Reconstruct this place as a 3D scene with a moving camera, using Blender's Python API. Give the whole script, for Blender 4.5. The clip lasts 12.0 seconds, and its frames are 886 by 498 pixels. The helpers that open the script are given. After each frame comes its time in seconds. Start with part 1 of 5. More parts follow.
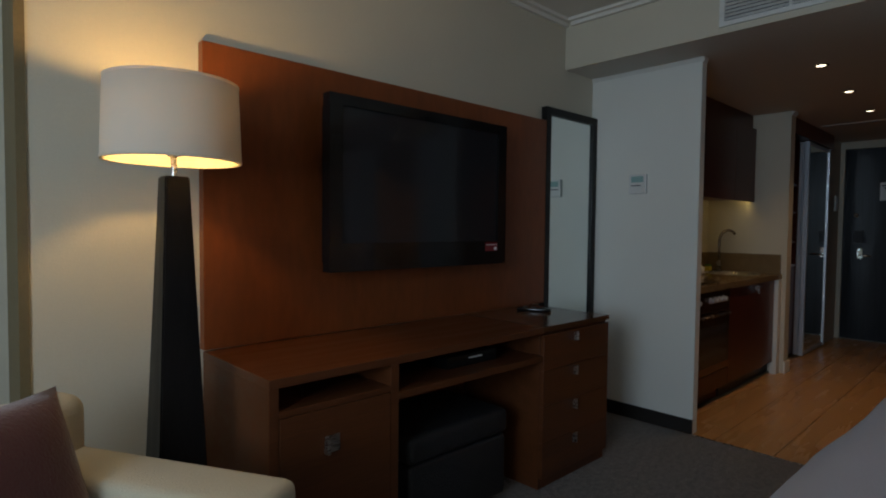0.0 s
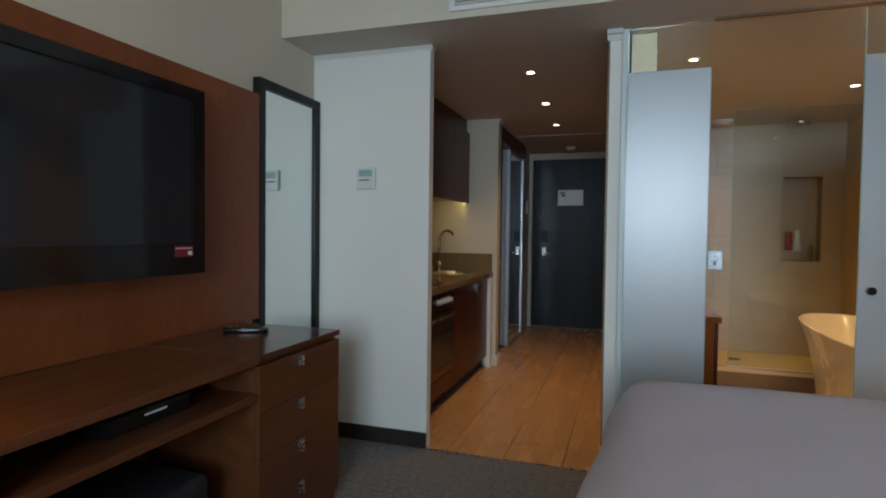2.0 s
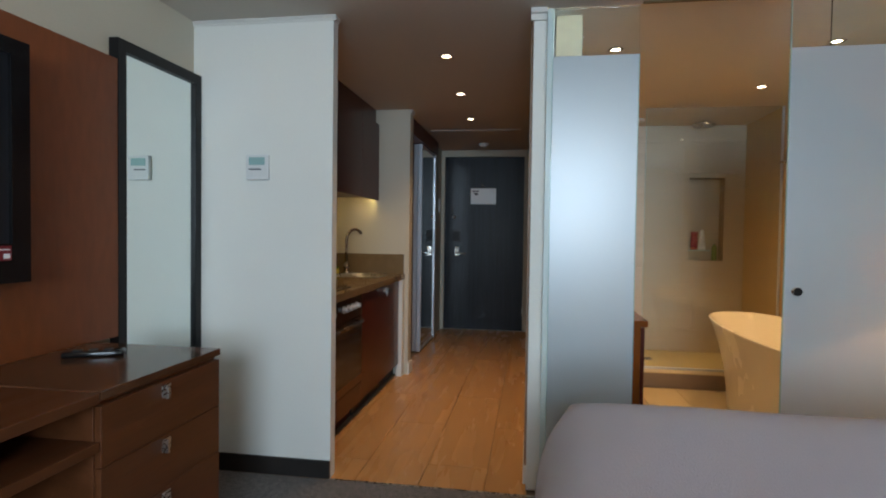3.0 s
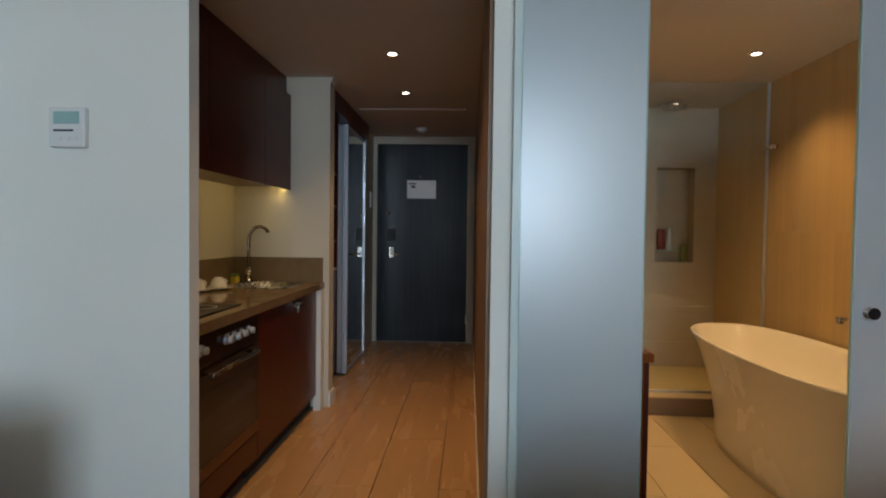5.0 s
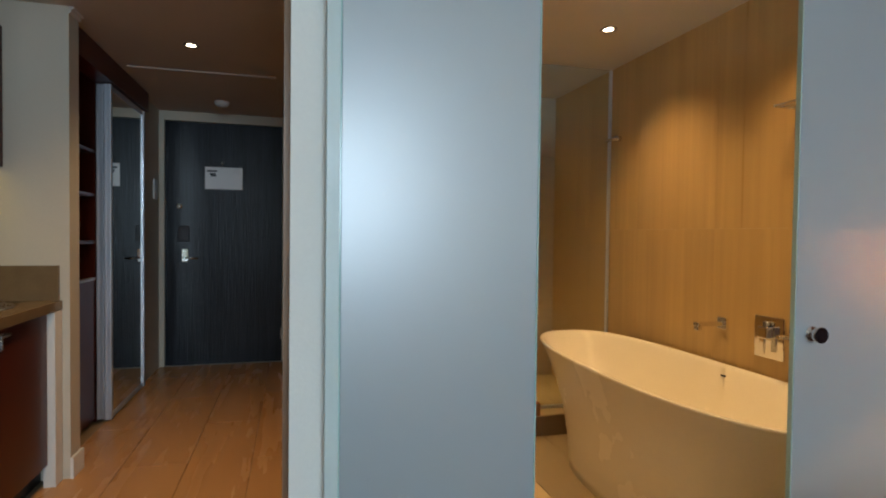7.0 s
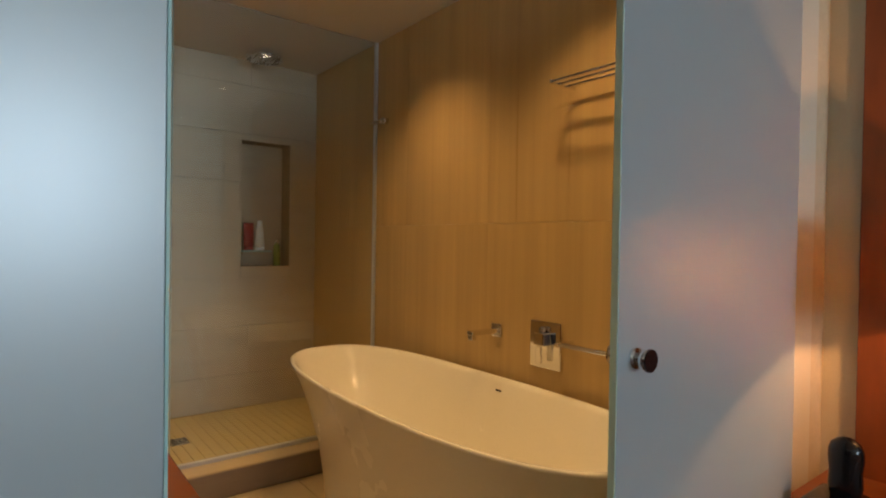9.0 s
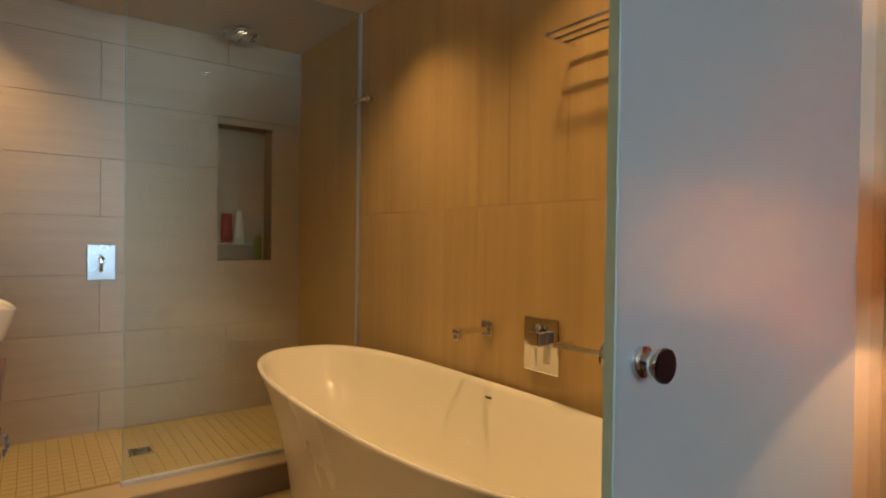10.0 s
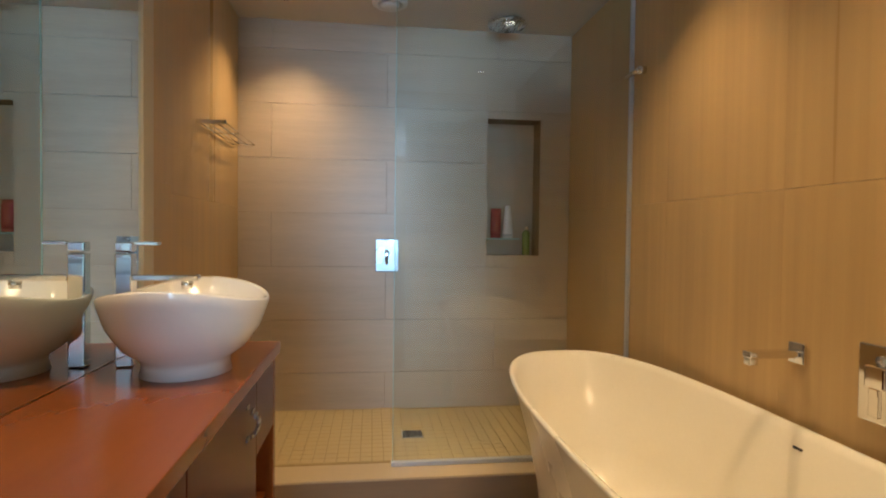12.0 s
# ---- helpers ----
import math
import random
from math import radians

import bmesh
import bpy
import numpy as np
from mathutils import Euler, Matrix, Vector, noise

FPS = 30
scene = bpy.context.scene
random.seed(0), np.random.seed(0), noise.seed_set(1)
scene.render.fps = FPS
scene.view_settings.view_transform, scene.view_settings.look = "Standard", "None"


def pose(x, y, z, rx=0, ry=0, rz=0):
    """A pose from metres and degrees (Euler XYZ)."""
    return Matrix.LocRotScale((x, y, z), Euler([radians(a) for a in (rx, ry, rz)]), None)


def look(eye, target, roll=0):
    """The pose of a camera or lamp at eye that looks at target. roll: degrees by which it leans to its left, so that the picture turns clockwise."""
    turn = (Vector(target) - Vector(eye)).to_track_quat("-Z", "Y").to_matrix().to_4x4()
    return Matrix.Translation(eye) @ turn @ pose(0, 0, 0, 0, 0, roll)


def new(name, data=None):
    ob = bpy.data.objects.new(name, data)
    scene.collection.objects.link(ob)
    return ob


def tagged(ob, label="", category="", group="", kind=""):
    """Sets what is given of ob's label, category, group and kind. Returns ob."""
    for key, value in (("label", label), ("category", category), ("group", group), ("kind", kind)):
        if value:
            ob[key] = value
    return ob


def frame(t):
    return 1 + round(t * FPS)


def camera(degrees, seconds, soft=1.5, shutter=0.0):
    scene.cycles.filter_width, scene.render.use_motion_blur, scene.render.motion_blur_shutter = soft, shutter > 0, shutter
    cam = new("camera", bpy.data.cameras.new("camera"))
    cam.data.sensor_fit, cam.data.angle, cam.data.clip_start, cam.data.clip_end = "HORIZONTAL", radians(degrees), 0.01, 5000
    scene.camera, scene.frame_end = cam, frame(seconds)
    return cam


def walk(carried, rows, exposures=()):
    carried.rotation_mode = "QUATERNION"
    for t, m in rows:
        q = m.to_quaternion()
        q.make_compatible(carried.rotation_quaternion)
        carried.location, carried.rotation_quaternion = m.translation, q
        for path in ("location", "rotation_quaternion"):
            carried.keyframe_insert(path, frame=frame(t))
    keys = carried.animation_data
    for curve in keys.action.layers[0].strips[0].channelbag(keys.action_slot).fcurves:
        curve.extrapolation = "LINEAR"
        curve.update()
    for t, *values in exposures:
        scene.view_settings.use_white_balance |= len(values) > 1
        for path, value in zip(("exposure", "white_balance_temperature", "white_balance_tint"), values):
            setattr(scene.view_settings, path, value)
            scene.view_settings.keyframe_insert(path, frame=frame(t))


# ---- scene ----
cam = camera(76.9, 12.0, soft=2.0)
PATH = [
    (0, (0.26, 0.108, 1.195), (1.636, 1.558, 1.117), 0.6),
    (0.5, (0.323, 0.161, 1.172), (1.912, 1.373, 1.107), 0.5),
    (1, (0.455, 0.226, 1.177), (2.187, 1.224, 1.113), 0.6),
    (1.5, (0.579, 0.305, 1.167), (2.399, 1.134, 1.108), 0.7),
    (2, (0.701, 0.414, 1.182), (2.6, 1.039, 1.121), 0.7),
    (2.5, (0.817, 0.468, 1.175), (2.77, 0.895, 1.115), 0.8),
    (3, (1.03, 0.506, 1.174), (3.005, 0.818, 1.117), 0.8),
    (3.2, (1.112, 0.543, 1.182), (3.093, 0.808, 1.118), 0.7),
    (5, (1.876, 0.58, 1.169), (3.873, 0.672, 1.111), 0.7),
    (5.5, (2.091, 0.568, 1.168), (4.089, 0.605, 1.106), 0.7),
    (6, (2.253, 0.582, 1.161), (4.248, 0.453, 1.108), 0.8),
    (6.5, (2.418, 0.566, 1.153), (4.387, 0.219, 1.101), 0.7),
    (7, (2.589, 0.506, 1.156), (4.52, -0.014, 1.106), 0.7),
    (7.5, (2.746, 0.462, 1.142), (4.598, -0.291, 1.098), 0.7),
    (7.7, (2.784, 0.456, 1.145), (4.581, -0.421, 1.102), 0.7),
    (9.3, (3.115, 0.058, 1.104), (4.694, -1.17, 1.08), 0.9),
    (9.5, (3.144, -0.004, 1.089), (4.729, -1.224, 1.067), 0.8),
    (10, (3.216, -0.087, 1.068), (4.824, -1.276, 1.048), 0.8),
    (10.5, (3.285, -0.177, 1.092), (5.03, -1.153, 1.052), 0.4),
    (11, (3.323, -0.243, 1.075), (5.24, -0.811, 1.036), 0.5),
    (11.5, (3.345, -0.272, 1.071), (5.317, -0.6, 1.025), 0.6),
    (12, (3.388, -0.285, 1.066), (5.372, -0.538, 1.016), 0.7),
]
EXPOSURES = [(0, -1.19, 6600, 14), (0.5, -0.7, 6600, 14), (1, -0.35, 6600, 14), (1.5, -0.15, 6600, 14), (2, 0.03, 6600, 14), (2.5, 0.30, 6600, 14), (3, 0.45, 6600, 14),
             (5, 0.19, 6600, 14), (5.5, 0.25, 6600, 14), (6.5, 0.56, 6600, 13), (7.5, 0.24, 6600, 12), (9.5, 0.07, 6750, 12), (10, 0.25, 6650, 11), (10.5, 0.31, 6500, 9),
             (11, 0.43, 6500, 9), (11.5, 0.55, 6400, 8), (12, 0.60, 5350, 9)]
walk(cam, [(t, look(eye, target, roll)) for t, eye, target, roll in PATH], EXPOSURES)

# ---- light from outside and world ----
world = bpy.data.worlds.new("world")
scene.world = world
world.use_nodes = True
sky = world.node_tree.nodes.new("ShaderNodeTexSky")
sky.sky_type, sky.sun_disc = "NISHITA", False
sky.sun_elevation, sky.sun_rotation = radians(40), radians(200)
world.node_tree.links.new(sky.outputs[0], world.node_tree.nodes["Background"].inputs[0])
world.node_tree.nodes["Background"].inputs[1].default_value = 0.08


def lamp(name, kind, m, energy, colour, shape="", size=0.0, size_y=0.0, spot_size=0.0, spot_blend=0.0, shadow_soft_size=0.0):
    data = bpy.data.lights.new(name, kind)
    data.energy, data.color = energy, colour
    if kind == "AREA":
        data.shape, data.size, data.size_y = shape, size, size_y or size
    else:
        data.shadow_soft_size = shadow_soft_size
    if kind == "SPOT":
        data.spot_size, data.spot_blend = spot_size, spot_blend
    ob = new(name, data)
    ob.matrix_basis = m
    return ob


WARM, AMBER, DAY = (1.0, 0.66, 0.335), (1.0, 0.62, 0.26), (0.61, 0.82, 1.0)
WINDOW_POWER = 108.0
# sky light in the opening of the bedroom window
lamp("window_light", "AREA", look((-2.19, 0.02, 1.675), (3, 0.02, 1.55)), WINDOW_POWER, DAY, shape="RECTANGLE", size=1.36, size_y=1.38)


# ---- materials ----
def material(name, colour, rough=0.5, metal=0.0, var=0.12, scale=6.0, stretch=(1, 1, 1), bump=0.05, fine=90.0, rand=0.0,
             coat=0.0, emit=0.0, trans=0.0, ior=1.45, sheen=0.0, rough_var=0.08, spec=0.5):
    m = bpy.data.materials.new(name)
    m.use_nodes = True
    t = m.node_tree
    N, L = t.nodes, t.links
    b = N["Principled BSDF"]
    b.inputs["Roughness"].default_value, b.inputs["Metallic"].default_value = rough, metal
    b.inputs["Base Color"].default_value = (*colour, 1)
    b.inputs["Coat Weight"].default_value, b.inputs["Coat Roughness"].default_value = coat, 0.12
    b.inputs["Transmission Weight"].default_value, b.inputs["IOR"].default_value = trans, ior
    b.inputs["Sheen Weight"].default_value = sheen
    b.inputs["Specular IOR Level"].default_value = spec
    if emit:
        b.inputs["Emission Color"].default_value, b.inputs["Emission Strength"].default_value = (*colour, 1), emit
    if var or rand or bump:
        co, mp = N.new("ShaderNodeTexCoord"), N.new("ShaderNodeMapping")
        mp.inputs["Scale"].default_value = stretch
        L.new(co.outputs["Object"], mp.inputs["Vector"])
        big, small = N.new("ShaderNodeTexNoise"), N.new("ShaderNodeTexNoise")
        big.inputs["Scale"].default_value, big.inputs["Detail"].default_value = scale, 6
        small.inputs["Scale"].default_value, small.inputs["Detail"].default_value = fine, 4
        for n in (big, small):
            L.new(mp.outputs[0], n.inputs["Vector"])
        if rand:
            info, off = N.new("ShaderNodeObjectInfo"), N.new("ShaderNodeVectorMath")
            off.operation = "MULTIPLY_ADD"
            off.inputs[1].default_value, off.inputs[2].default_value = (37, 23, 51), (0, 0, 0)
            L.new(info.outputs["Random"], off.inputs[0])
            L.new(off.outputs[0], mp.inputs["Location"])
        mixv = N.new("ShaderNodeMath")
        mixv.operation = "MULTIPLY_ADD"
        mixv.inputs[1].default_value = 0.35
        L.new(small.outputs[0], mixv.inputs[0])
        half = N.new("ShaderNodeMath")
        half.operation = "MULTIPLY_ADD"
        half.inputs[1].default_value, half.inputs[2].default_value = 0.65, 0.0
        L.new(big.outputs[0], half.inputs[0])
        L.new(half.outputs[0], mixv.inputs[2])
        last = mixv.outputs[0]
        if rand:
            add = N.new("ShaderNodeMath")
            add.operation = "MULTIPLY_ADD"
            add.inputs[1].default_value = rand
            L.new(info.outputs["Random"], add.inputs[0])
            L.new(last, add.inputs[2])
            last = add.outputs[0]
        ramp = N.new("ShaderNodeValToRGB")
        ramp.color_ramp.elements[0].position, ramp.color_ramp.elements[1].position = 0.3, 0.72 + rand
        ramp.color_ramp.elements[0].color = (*[c * (1 - var) for c in colour], 1)
        ramp.color_ramp.elements[1].color = (*[min(1, c * (1 + var)) for c in colour], 1)
        L.new(last, ramp.inputs[0])
        L.new(ramp.outputs[0], b.inputs["Base Color"])
        if rough_var:
            rr = N.new("ShaderNodeMapRange")
            rr.inputs["From Min"].default_value, rr.inputs["From Max"].default_value = 0.3, 0.7
            rr.inputs["To Min"].default_value, rr.inputs["To Max"].default_value = max(0, rough - rough_var), min(1, rough + rough_var)
            L.new(big.outputs[0], rr.inputs[0])
            L.new(rr.outputs[0], b.inputs["Roughness"])
        if bump:
            bp = N.new("ShaderNodeBump")
            bp.inputs["Strength"].default_value, bp.inputs["Distance"].default_value = bump, 0.01
            L.new(small.outputs[0], bp.inputs["Height"])
            L.new(bp.outputs[0], b.inputs["Normal"])
    return m


def frosted_material():
    """Acid-etched glass: scatters light through and off itself, with a soft sheen."""
    m = bpy.data.materials.new("etched_glass")
    m.use_nodes = True
    N, L = m.node_tree.nodes, m.node_tree.links
    N.remove(N["Principled BSDF"])
    dif, tra, glo = N.new("ShaderNodeBsdfDiffuse"), N.new("ShaderNodeBsdfTranslucent"), N.new("ShaderNodeBsdfGlossy")
    dif.inputs[0].default_value, tra.inputs[0].default_value = (0.64, 0.73, 0.77, 1), (0.72, 0.78, 0.79, 1)
    glo.inputs[0].default_value, glo.inputs["Roughness"].default_value = (1, 1, 1, 1), 0.34
    a, c = N.new("ShaderNodeMixShader"), N.new("ShaderNodeMixShader")
    fre = N.new("ShaderNodeFresnel")
    fre.inputs[0].default_value = 2.05
    a.inputs[0].default_value = 0.5
    L.new(dif.outputs[0], a.inputs[1])
    L.new(tra.outputs[0], a.inputs[2])
    L.new(fre.outputs[0], c.inputs[0])
    L.new(a.outputs[0], c.inputs[1])
    L.new(glo.outputs[0], c.inputs[2])
    L.new(c.outputs[0], N["Material Output"].inputs[0])
    return m


TRIM_WOOD = material("olive_brown_trim", (0.16, 0.12, 0.06), 0.6, var=0.15, scale=3, bump=0.03)
WALL = material("cream_wall_paint", (0.60, 0.555, 0.45), 0.7, var=0.05, scale=1.6, bump=0.08, fine=160)
WHITE_WALL = material("white_wall_paint", (0.80, 0.79, 0.735), 0.6, var=0.04, scale=1.4, bump=0.05, fine=150)
CEIL = material("ceiling_paint", (0.72, 0.70, 0.65), 0.85, var=0.04, scale=1.2, bump=0.04, fine=120)
CARPET = material("grey_brown_carpet", (0.13, 0.108, 0.098), 0.95, var=0.95, scale=42, bump=1.0, fine=150, sheen=0.3)
PANEL_WOOD = material("red_brown_veneer", (0.20, 0.053, 0.014), 0.40, var=0.28, scale=3.2, stretch=(1.2, 9, 0.35), bump=0.03, fine=30)
DESK_WOOD = material("brown_veneer", (0.108, 0.034, 0.0115), 0.36, var=0.28, scale=3.0, stretch=(0.5, 7, 9), bump=0.03, fine=26)
DARK_TOP = material("dark_polished_top", (0.10, 0.042, 0.020), 0.13, var=0.2, scale=5, bump=0.0)
CHERRY = material("dark_cherry_laminate", (0.075, 0.014, 0.007), 0.28, var=0.12, scale=2.0, stretch=(5, 5, 0.4), bump=0.0, fine=10, rough_var=0.0, spec=0.3)
VANITY_WOOD = material("polished_mahogany", (0.20, 0.058, 0.011), 0.17, var=0.10, scale=1.6, stretch=(0.8, 5, 5), bump=0.02, fine=10, coat=0.05, rough_var=0.0, spec=0.3)
BLACK_ASH = material("black_stained_ash", (0.009, 0.012, 0.018), 0.30, var=0.7, scale=3.0, stretch=(9, 9, 0.3), bump=0.22, fine=12, spec=0.32, rough_var=0.0)
BLACK_WOOD = material("black_stained_wood", (0.009, 0.008, 0.008), 0.4, var=0.4, scale=4, stretch=(5, 5, 0.6), bump=0.05, fine=30, spec=0.3)
DARK_SKIRT = material("dark_skirting", (0.02, 0.016, 0.014), 0.45, var=0.3, scale=5, bump=0.03)
CORR_WOOD = material("corridor_veneer", (0.27, 0.155, 0.085), 0.4, var=0.2, scale=3, stretch=(5, 5, 0.5), bump=0.03, fine=30)
PLASTIC_BLACK = material("black_gloss_plastic", (0.008, 0.008, 0.009), 0.15, var=0.1, bump=0.0)
OVEN_BROWN = material("dark_brown_oven_glass", (0.026, 0.012, 0.008), 0.12, var=0.1, bump=0.0, spec=0.35)
SCREEN = material("tv_screen_glass", (0.020, 0.021, 0.025), 0.09, var=0.0, bump=0.0)
LEATHER = material("black_leather", (0.02, 0.02, 0.022), 0.45, var=0.3, scale=12, bump=0.35, fine=130)
CHROME = material("chrome", (0.82, 0.82, 0.82), 0.09, 1.0, var=0.03, bump=0.0)
STEEL = material("brushed_steel", (0.55, 0.54, 0.52), 0.28, 1.0, var=0.1, scale=9, stretch=(1, 12, 12), bump=0.03)
DARK_STEEL = material("dark_brushed_metal", (0.30, 0.26, 0.22), 0.25, 1.0, var=0.08, scale=9, bump=0.0)
ALU = material("anodised_aluminium", (0.60, 0.64, 0.70), 0.4, 0.6, var=0.05, scale=8, stretch=(6, 6, 0.5), bump=0.0)
MIRROR = material("mirror_silver", (0.86, 0.92, 0.90), 0.0, 1.0, var=0.0, bump=0.0)
GLASS = material("clear_glass", (0.93, 0.99, 0.97), 0.0, var=0.0, bump=0.0, trans=1.0, ior=1.45)
SCREEN_GLASS = material("shower_glass", (0.84, 0.875, 0.845), 0.0, var=0.0, bump=0.0, trans=1.0, ior=1.5)
EDGE_GLASS = material("green_glass_edge", (0.42, 0.62, 0.58), 0.15, var=0.05, bump=0.0)
PALE_EDGE = material("pale_green_white_channel", (0.58, 0.68, 0.66), 0.35, var=0.04, bump=0.0)
FROST = frosted_material()
CERAMIC = material("white_glazed_ceramic", (0.82, 0.81, 0.79), 0.08, var=0.02, bump=0.0, coat=0.6)
ACRYLIC = material("white_bath_resin", (0.80, 0.76, 0.66), 0.22, var=0.03, scale=2, bump=0.0, coat=0.2)
FLOOR_TILE = material("wood_look_floor_tile", (0.50, 0.27, 0.105), 0.27, var=0.035, scale=2.2, stretch=(0.6, 5, 5), bump=0.0, fine=14, rand=0.10, rough_var=0.02)
BATH_TILE = material("beige_bathroom_floor_tile", (0.54, 0.43, 0.26), 0.3, var=0.035, scale=2.2, stretch=(0.8, 3, 3), bump=0.015, fine=14, rand=0.04, rough_var=0.02)
WALL_TILE = material("travertine_wall_tile", (0.47, 0.39, 0.29), 0.34, var=0.10, scale=2.6, stretch=(0.6, 0.6, 8), bump=0.01, fine=20, rand=0.06, rough_var=0.02)
SIDE_TILE = material("travertine_side_tile", (0.50, 0.345, 0.15), 0.34, var=0.17, scale=2.4, stretch=(3.4, 3.4, 0.10), bump=0.01, fine=11, rand=0.04)
MOSAIC = material("shower_mosaic_tile", (0.52, 0.41, 0.20), 0.42, var=0.08, scale=9, bump=0.02, rand=0.12)
KERB = material("brown_kerb_front", (0.25, 0.185, 0.13), 0.4, var=0.12, scale=4, stretch=(1, 0.5, 3), bump=0.01, fine=20)
MOSAIC_GROUT = material("sandy_mosaic_grout", (0.36, 0.27, 0.13), 0.9, var=0.12, scale=30, bump=0.05)
WALL_GROUT = material("wall_grout", (0.55, 0.45, 0.30), 0.9, var=0.1, scale=30, bump=0.05)
# copy of the ceiling paint, its colour darkened for the dimmer corridor and bathroom
LOW_CEIL = material("dimmed_ceiling_paint", (0.60, 0.56, 0.50), 0.85, var=0.04, scale=1.2, bump=0.04, fine=120)
SATIN = material("satin_chrome", (0.44, 0.50, 0.55), 0.33, 1.0, var=0.03, bump=0.0)
GROUT = material("grout", (0.26, 0.19, 0.12), 0.9, var=0.15, scale=30, bump=0.1)
STONE_TOP = material("brown_stone_worktop", (0.19, 0.13, 0.07), 0.11, var=0.14, scale=14, bump=0.0, fine=120)
LINEN = material("lilac_grey_bedspread", (0.45, 0.385, 0.43), 0.85, var=0.06, scale=5, bump=0.25, fine=220, sheen=0.3)
SHEET = material("white_bed_base", (0.55, 0.53, 0.5), 0.9, var=0.05, bump=0.1)
CREAM_FABRIC = material("cream_upholstery", (0.55, 0.50, 0.38), 0.85, var=0.08, scale=7, bump=0.3, fine=200, sheen=0.2)
MAROON = material("maroon_cushion_fabric", (0.075, 0.016, 0.018), 0.8, var=0.2, scale=8, bump=0.35, fine=170, sheen=0.4)
PLASTIC_WHITE = material("white_plastic", (0.72, 0.72, 0.70), 0.35, var=0.03, bump=0.0)
PAPER = material("printed_paper", (0.92, 0.94, 0.94), 0.5, var=0.02, bump=0.0)
LAMINATED = material("laminated_paper", (0.93, 0.95, 0.95), 0.32, var=0.01, bump=0.0, coat=1.0, spec=0.9)
INK = material("dark_ink", (0.03, 0.04, 0.05), 0.6, var=0.0, bump=0.0)
LCD = material("lcd_display", (0.30, 0.48, 0.46), 0.2, var=0.0, bump=0.0)
RED_STICKER = material("red_sticker", (0.20, 0.012, 0.018), 0.4, var=0.0, bump=0.0)
RED_BOTTLE = material("red_bottle_plastic", (0.33, 0.02, 0.03), 0.25, var=0.05, bump=0.0)
GREEN_GLASS = material("green_liquid_bottle", (0.16, 0.24, 0.06), 0.15, var=0.1, bump=0.0)
YELLOW = material("yellow_sponge", (0.62, 0.50, 0.06), 0.9, var=0.2, scale=40, bump=0.5)
GLOW = material("lamp_glow", (1.0, 0.86, 0.62), 0.5, var=0.0, bump=0.0, emit=9.0)
STRIP_GLOW = material("strip_glow", (1.0, 0.78, 0.35), 0.5, var=0.0, bump=0.0, emit=2.0)
BULB = material("bulb_glow", (1.0, 0.72, 0.36), 0.5, var=0.0, bump=0.0, emit=14.0)


def shade_material(name, colour, share=0.35):
    m = bpy.data.materials.new(name)
    m.use_nodes = True
    N, L = m.node_tree.nodes, m.node_tree.links
    N.remove(N["Principled BSDF"])
    dif, tra, mix, wv, bp = (N.new("ShaderNode" + k) for k in ("BsdfDiffuse", "BsdfTranslucent", "MixShader", "TexNoise", "Bump"))
    dif.inputs[0].default_value = tra.inputs[0].default_value = (*colour, 1)
    wv.inputs["Scale"].default_value = 180
    bp.inputs["Strength"].default_value = 0.15
    L.new(wv.outputs[0], bp.inputs["Height"])
    L.new(bp.outputs[0], dif.inputs["Normal"])
    mix.inputs[0].default_value = share
    L.new(dif.outputs[0], mix.inputs[1])
    L.new(tra.outputs[0], mix.inputs[2])
    L.new(mix.outputs[0], N["Material Output"].inputs[0])
    return m


SHADE = shade_material("linen_lampshade", (0.74, 0.66, 0.56), 0.12)
THIN_SHADE = shade_material("thin_linen_lampshade", (0.82, 0.68, 0.50), 0.62)


# ---- building helpers ----
def cuboid(x0, y0, z0, x1, y1, z1, bevel=0.0, seg=2):
    bm = bmesh.new()
    bmesh.ops.create_cube(bm, size=1, matrix=Matrix.LocRotScale(((x0 + x1) / 2, (y0 + y1) / 2, (z0 + z1) / 2), None, (abs(x1 - x0), abs(y1 - y0), abs(z1 - z0))))
    if bevel:
        bmesh.ops.bevel(bm, geom=bm.edges[:], offset=bevel, segments=seg, profile=0.5, affect="EDGES")
    return bm


def rod(a, b, r, seg=16, r2=None):
    """A closed round bar from a to b."""
    a, b = Vector(a), Vector(b)
    bm = bmesh.new()
    m = Matrix.Translation((a + b) / 2) @ (b - a).to_track_quat("Z", "Y").to_matrix().to_4x4()
    bmesh.ops.create_cone(bm, cap_ends=True, segments=seg, radius1=r, radius2=r if r2 is None else r2, depth=(b - a).length, matrix=m)
    return bm


def lathe(profile, x, y, seg=40, close=True, squash=1.0):
    """A turned body: rings of (radius, z) round the upright axis at x, y."""
    bm = bmesh.new()
    rings = []
    for r, z in profile:
        rings.append([bm.verts.new((x + r * math.cos(2 * math.pi * k / seg), y + squash * r * math.sin(2 * math.pi * k / seg), z)) for k in range(seg)])
    for low, high in zip(rings, rings[1:]):
        for k in range(seg):
            bm.faces.new((low[k], low[(k + 1) % seg], high[(k + 1) % seg], high[k]))
    if close:
        bm.faces.new(rings[0][::-1])
        bm.faces.new(rings[-1])
    bmesh.ops.recalc_face_normals(bm, faces=bm.faces[:])
    return bm


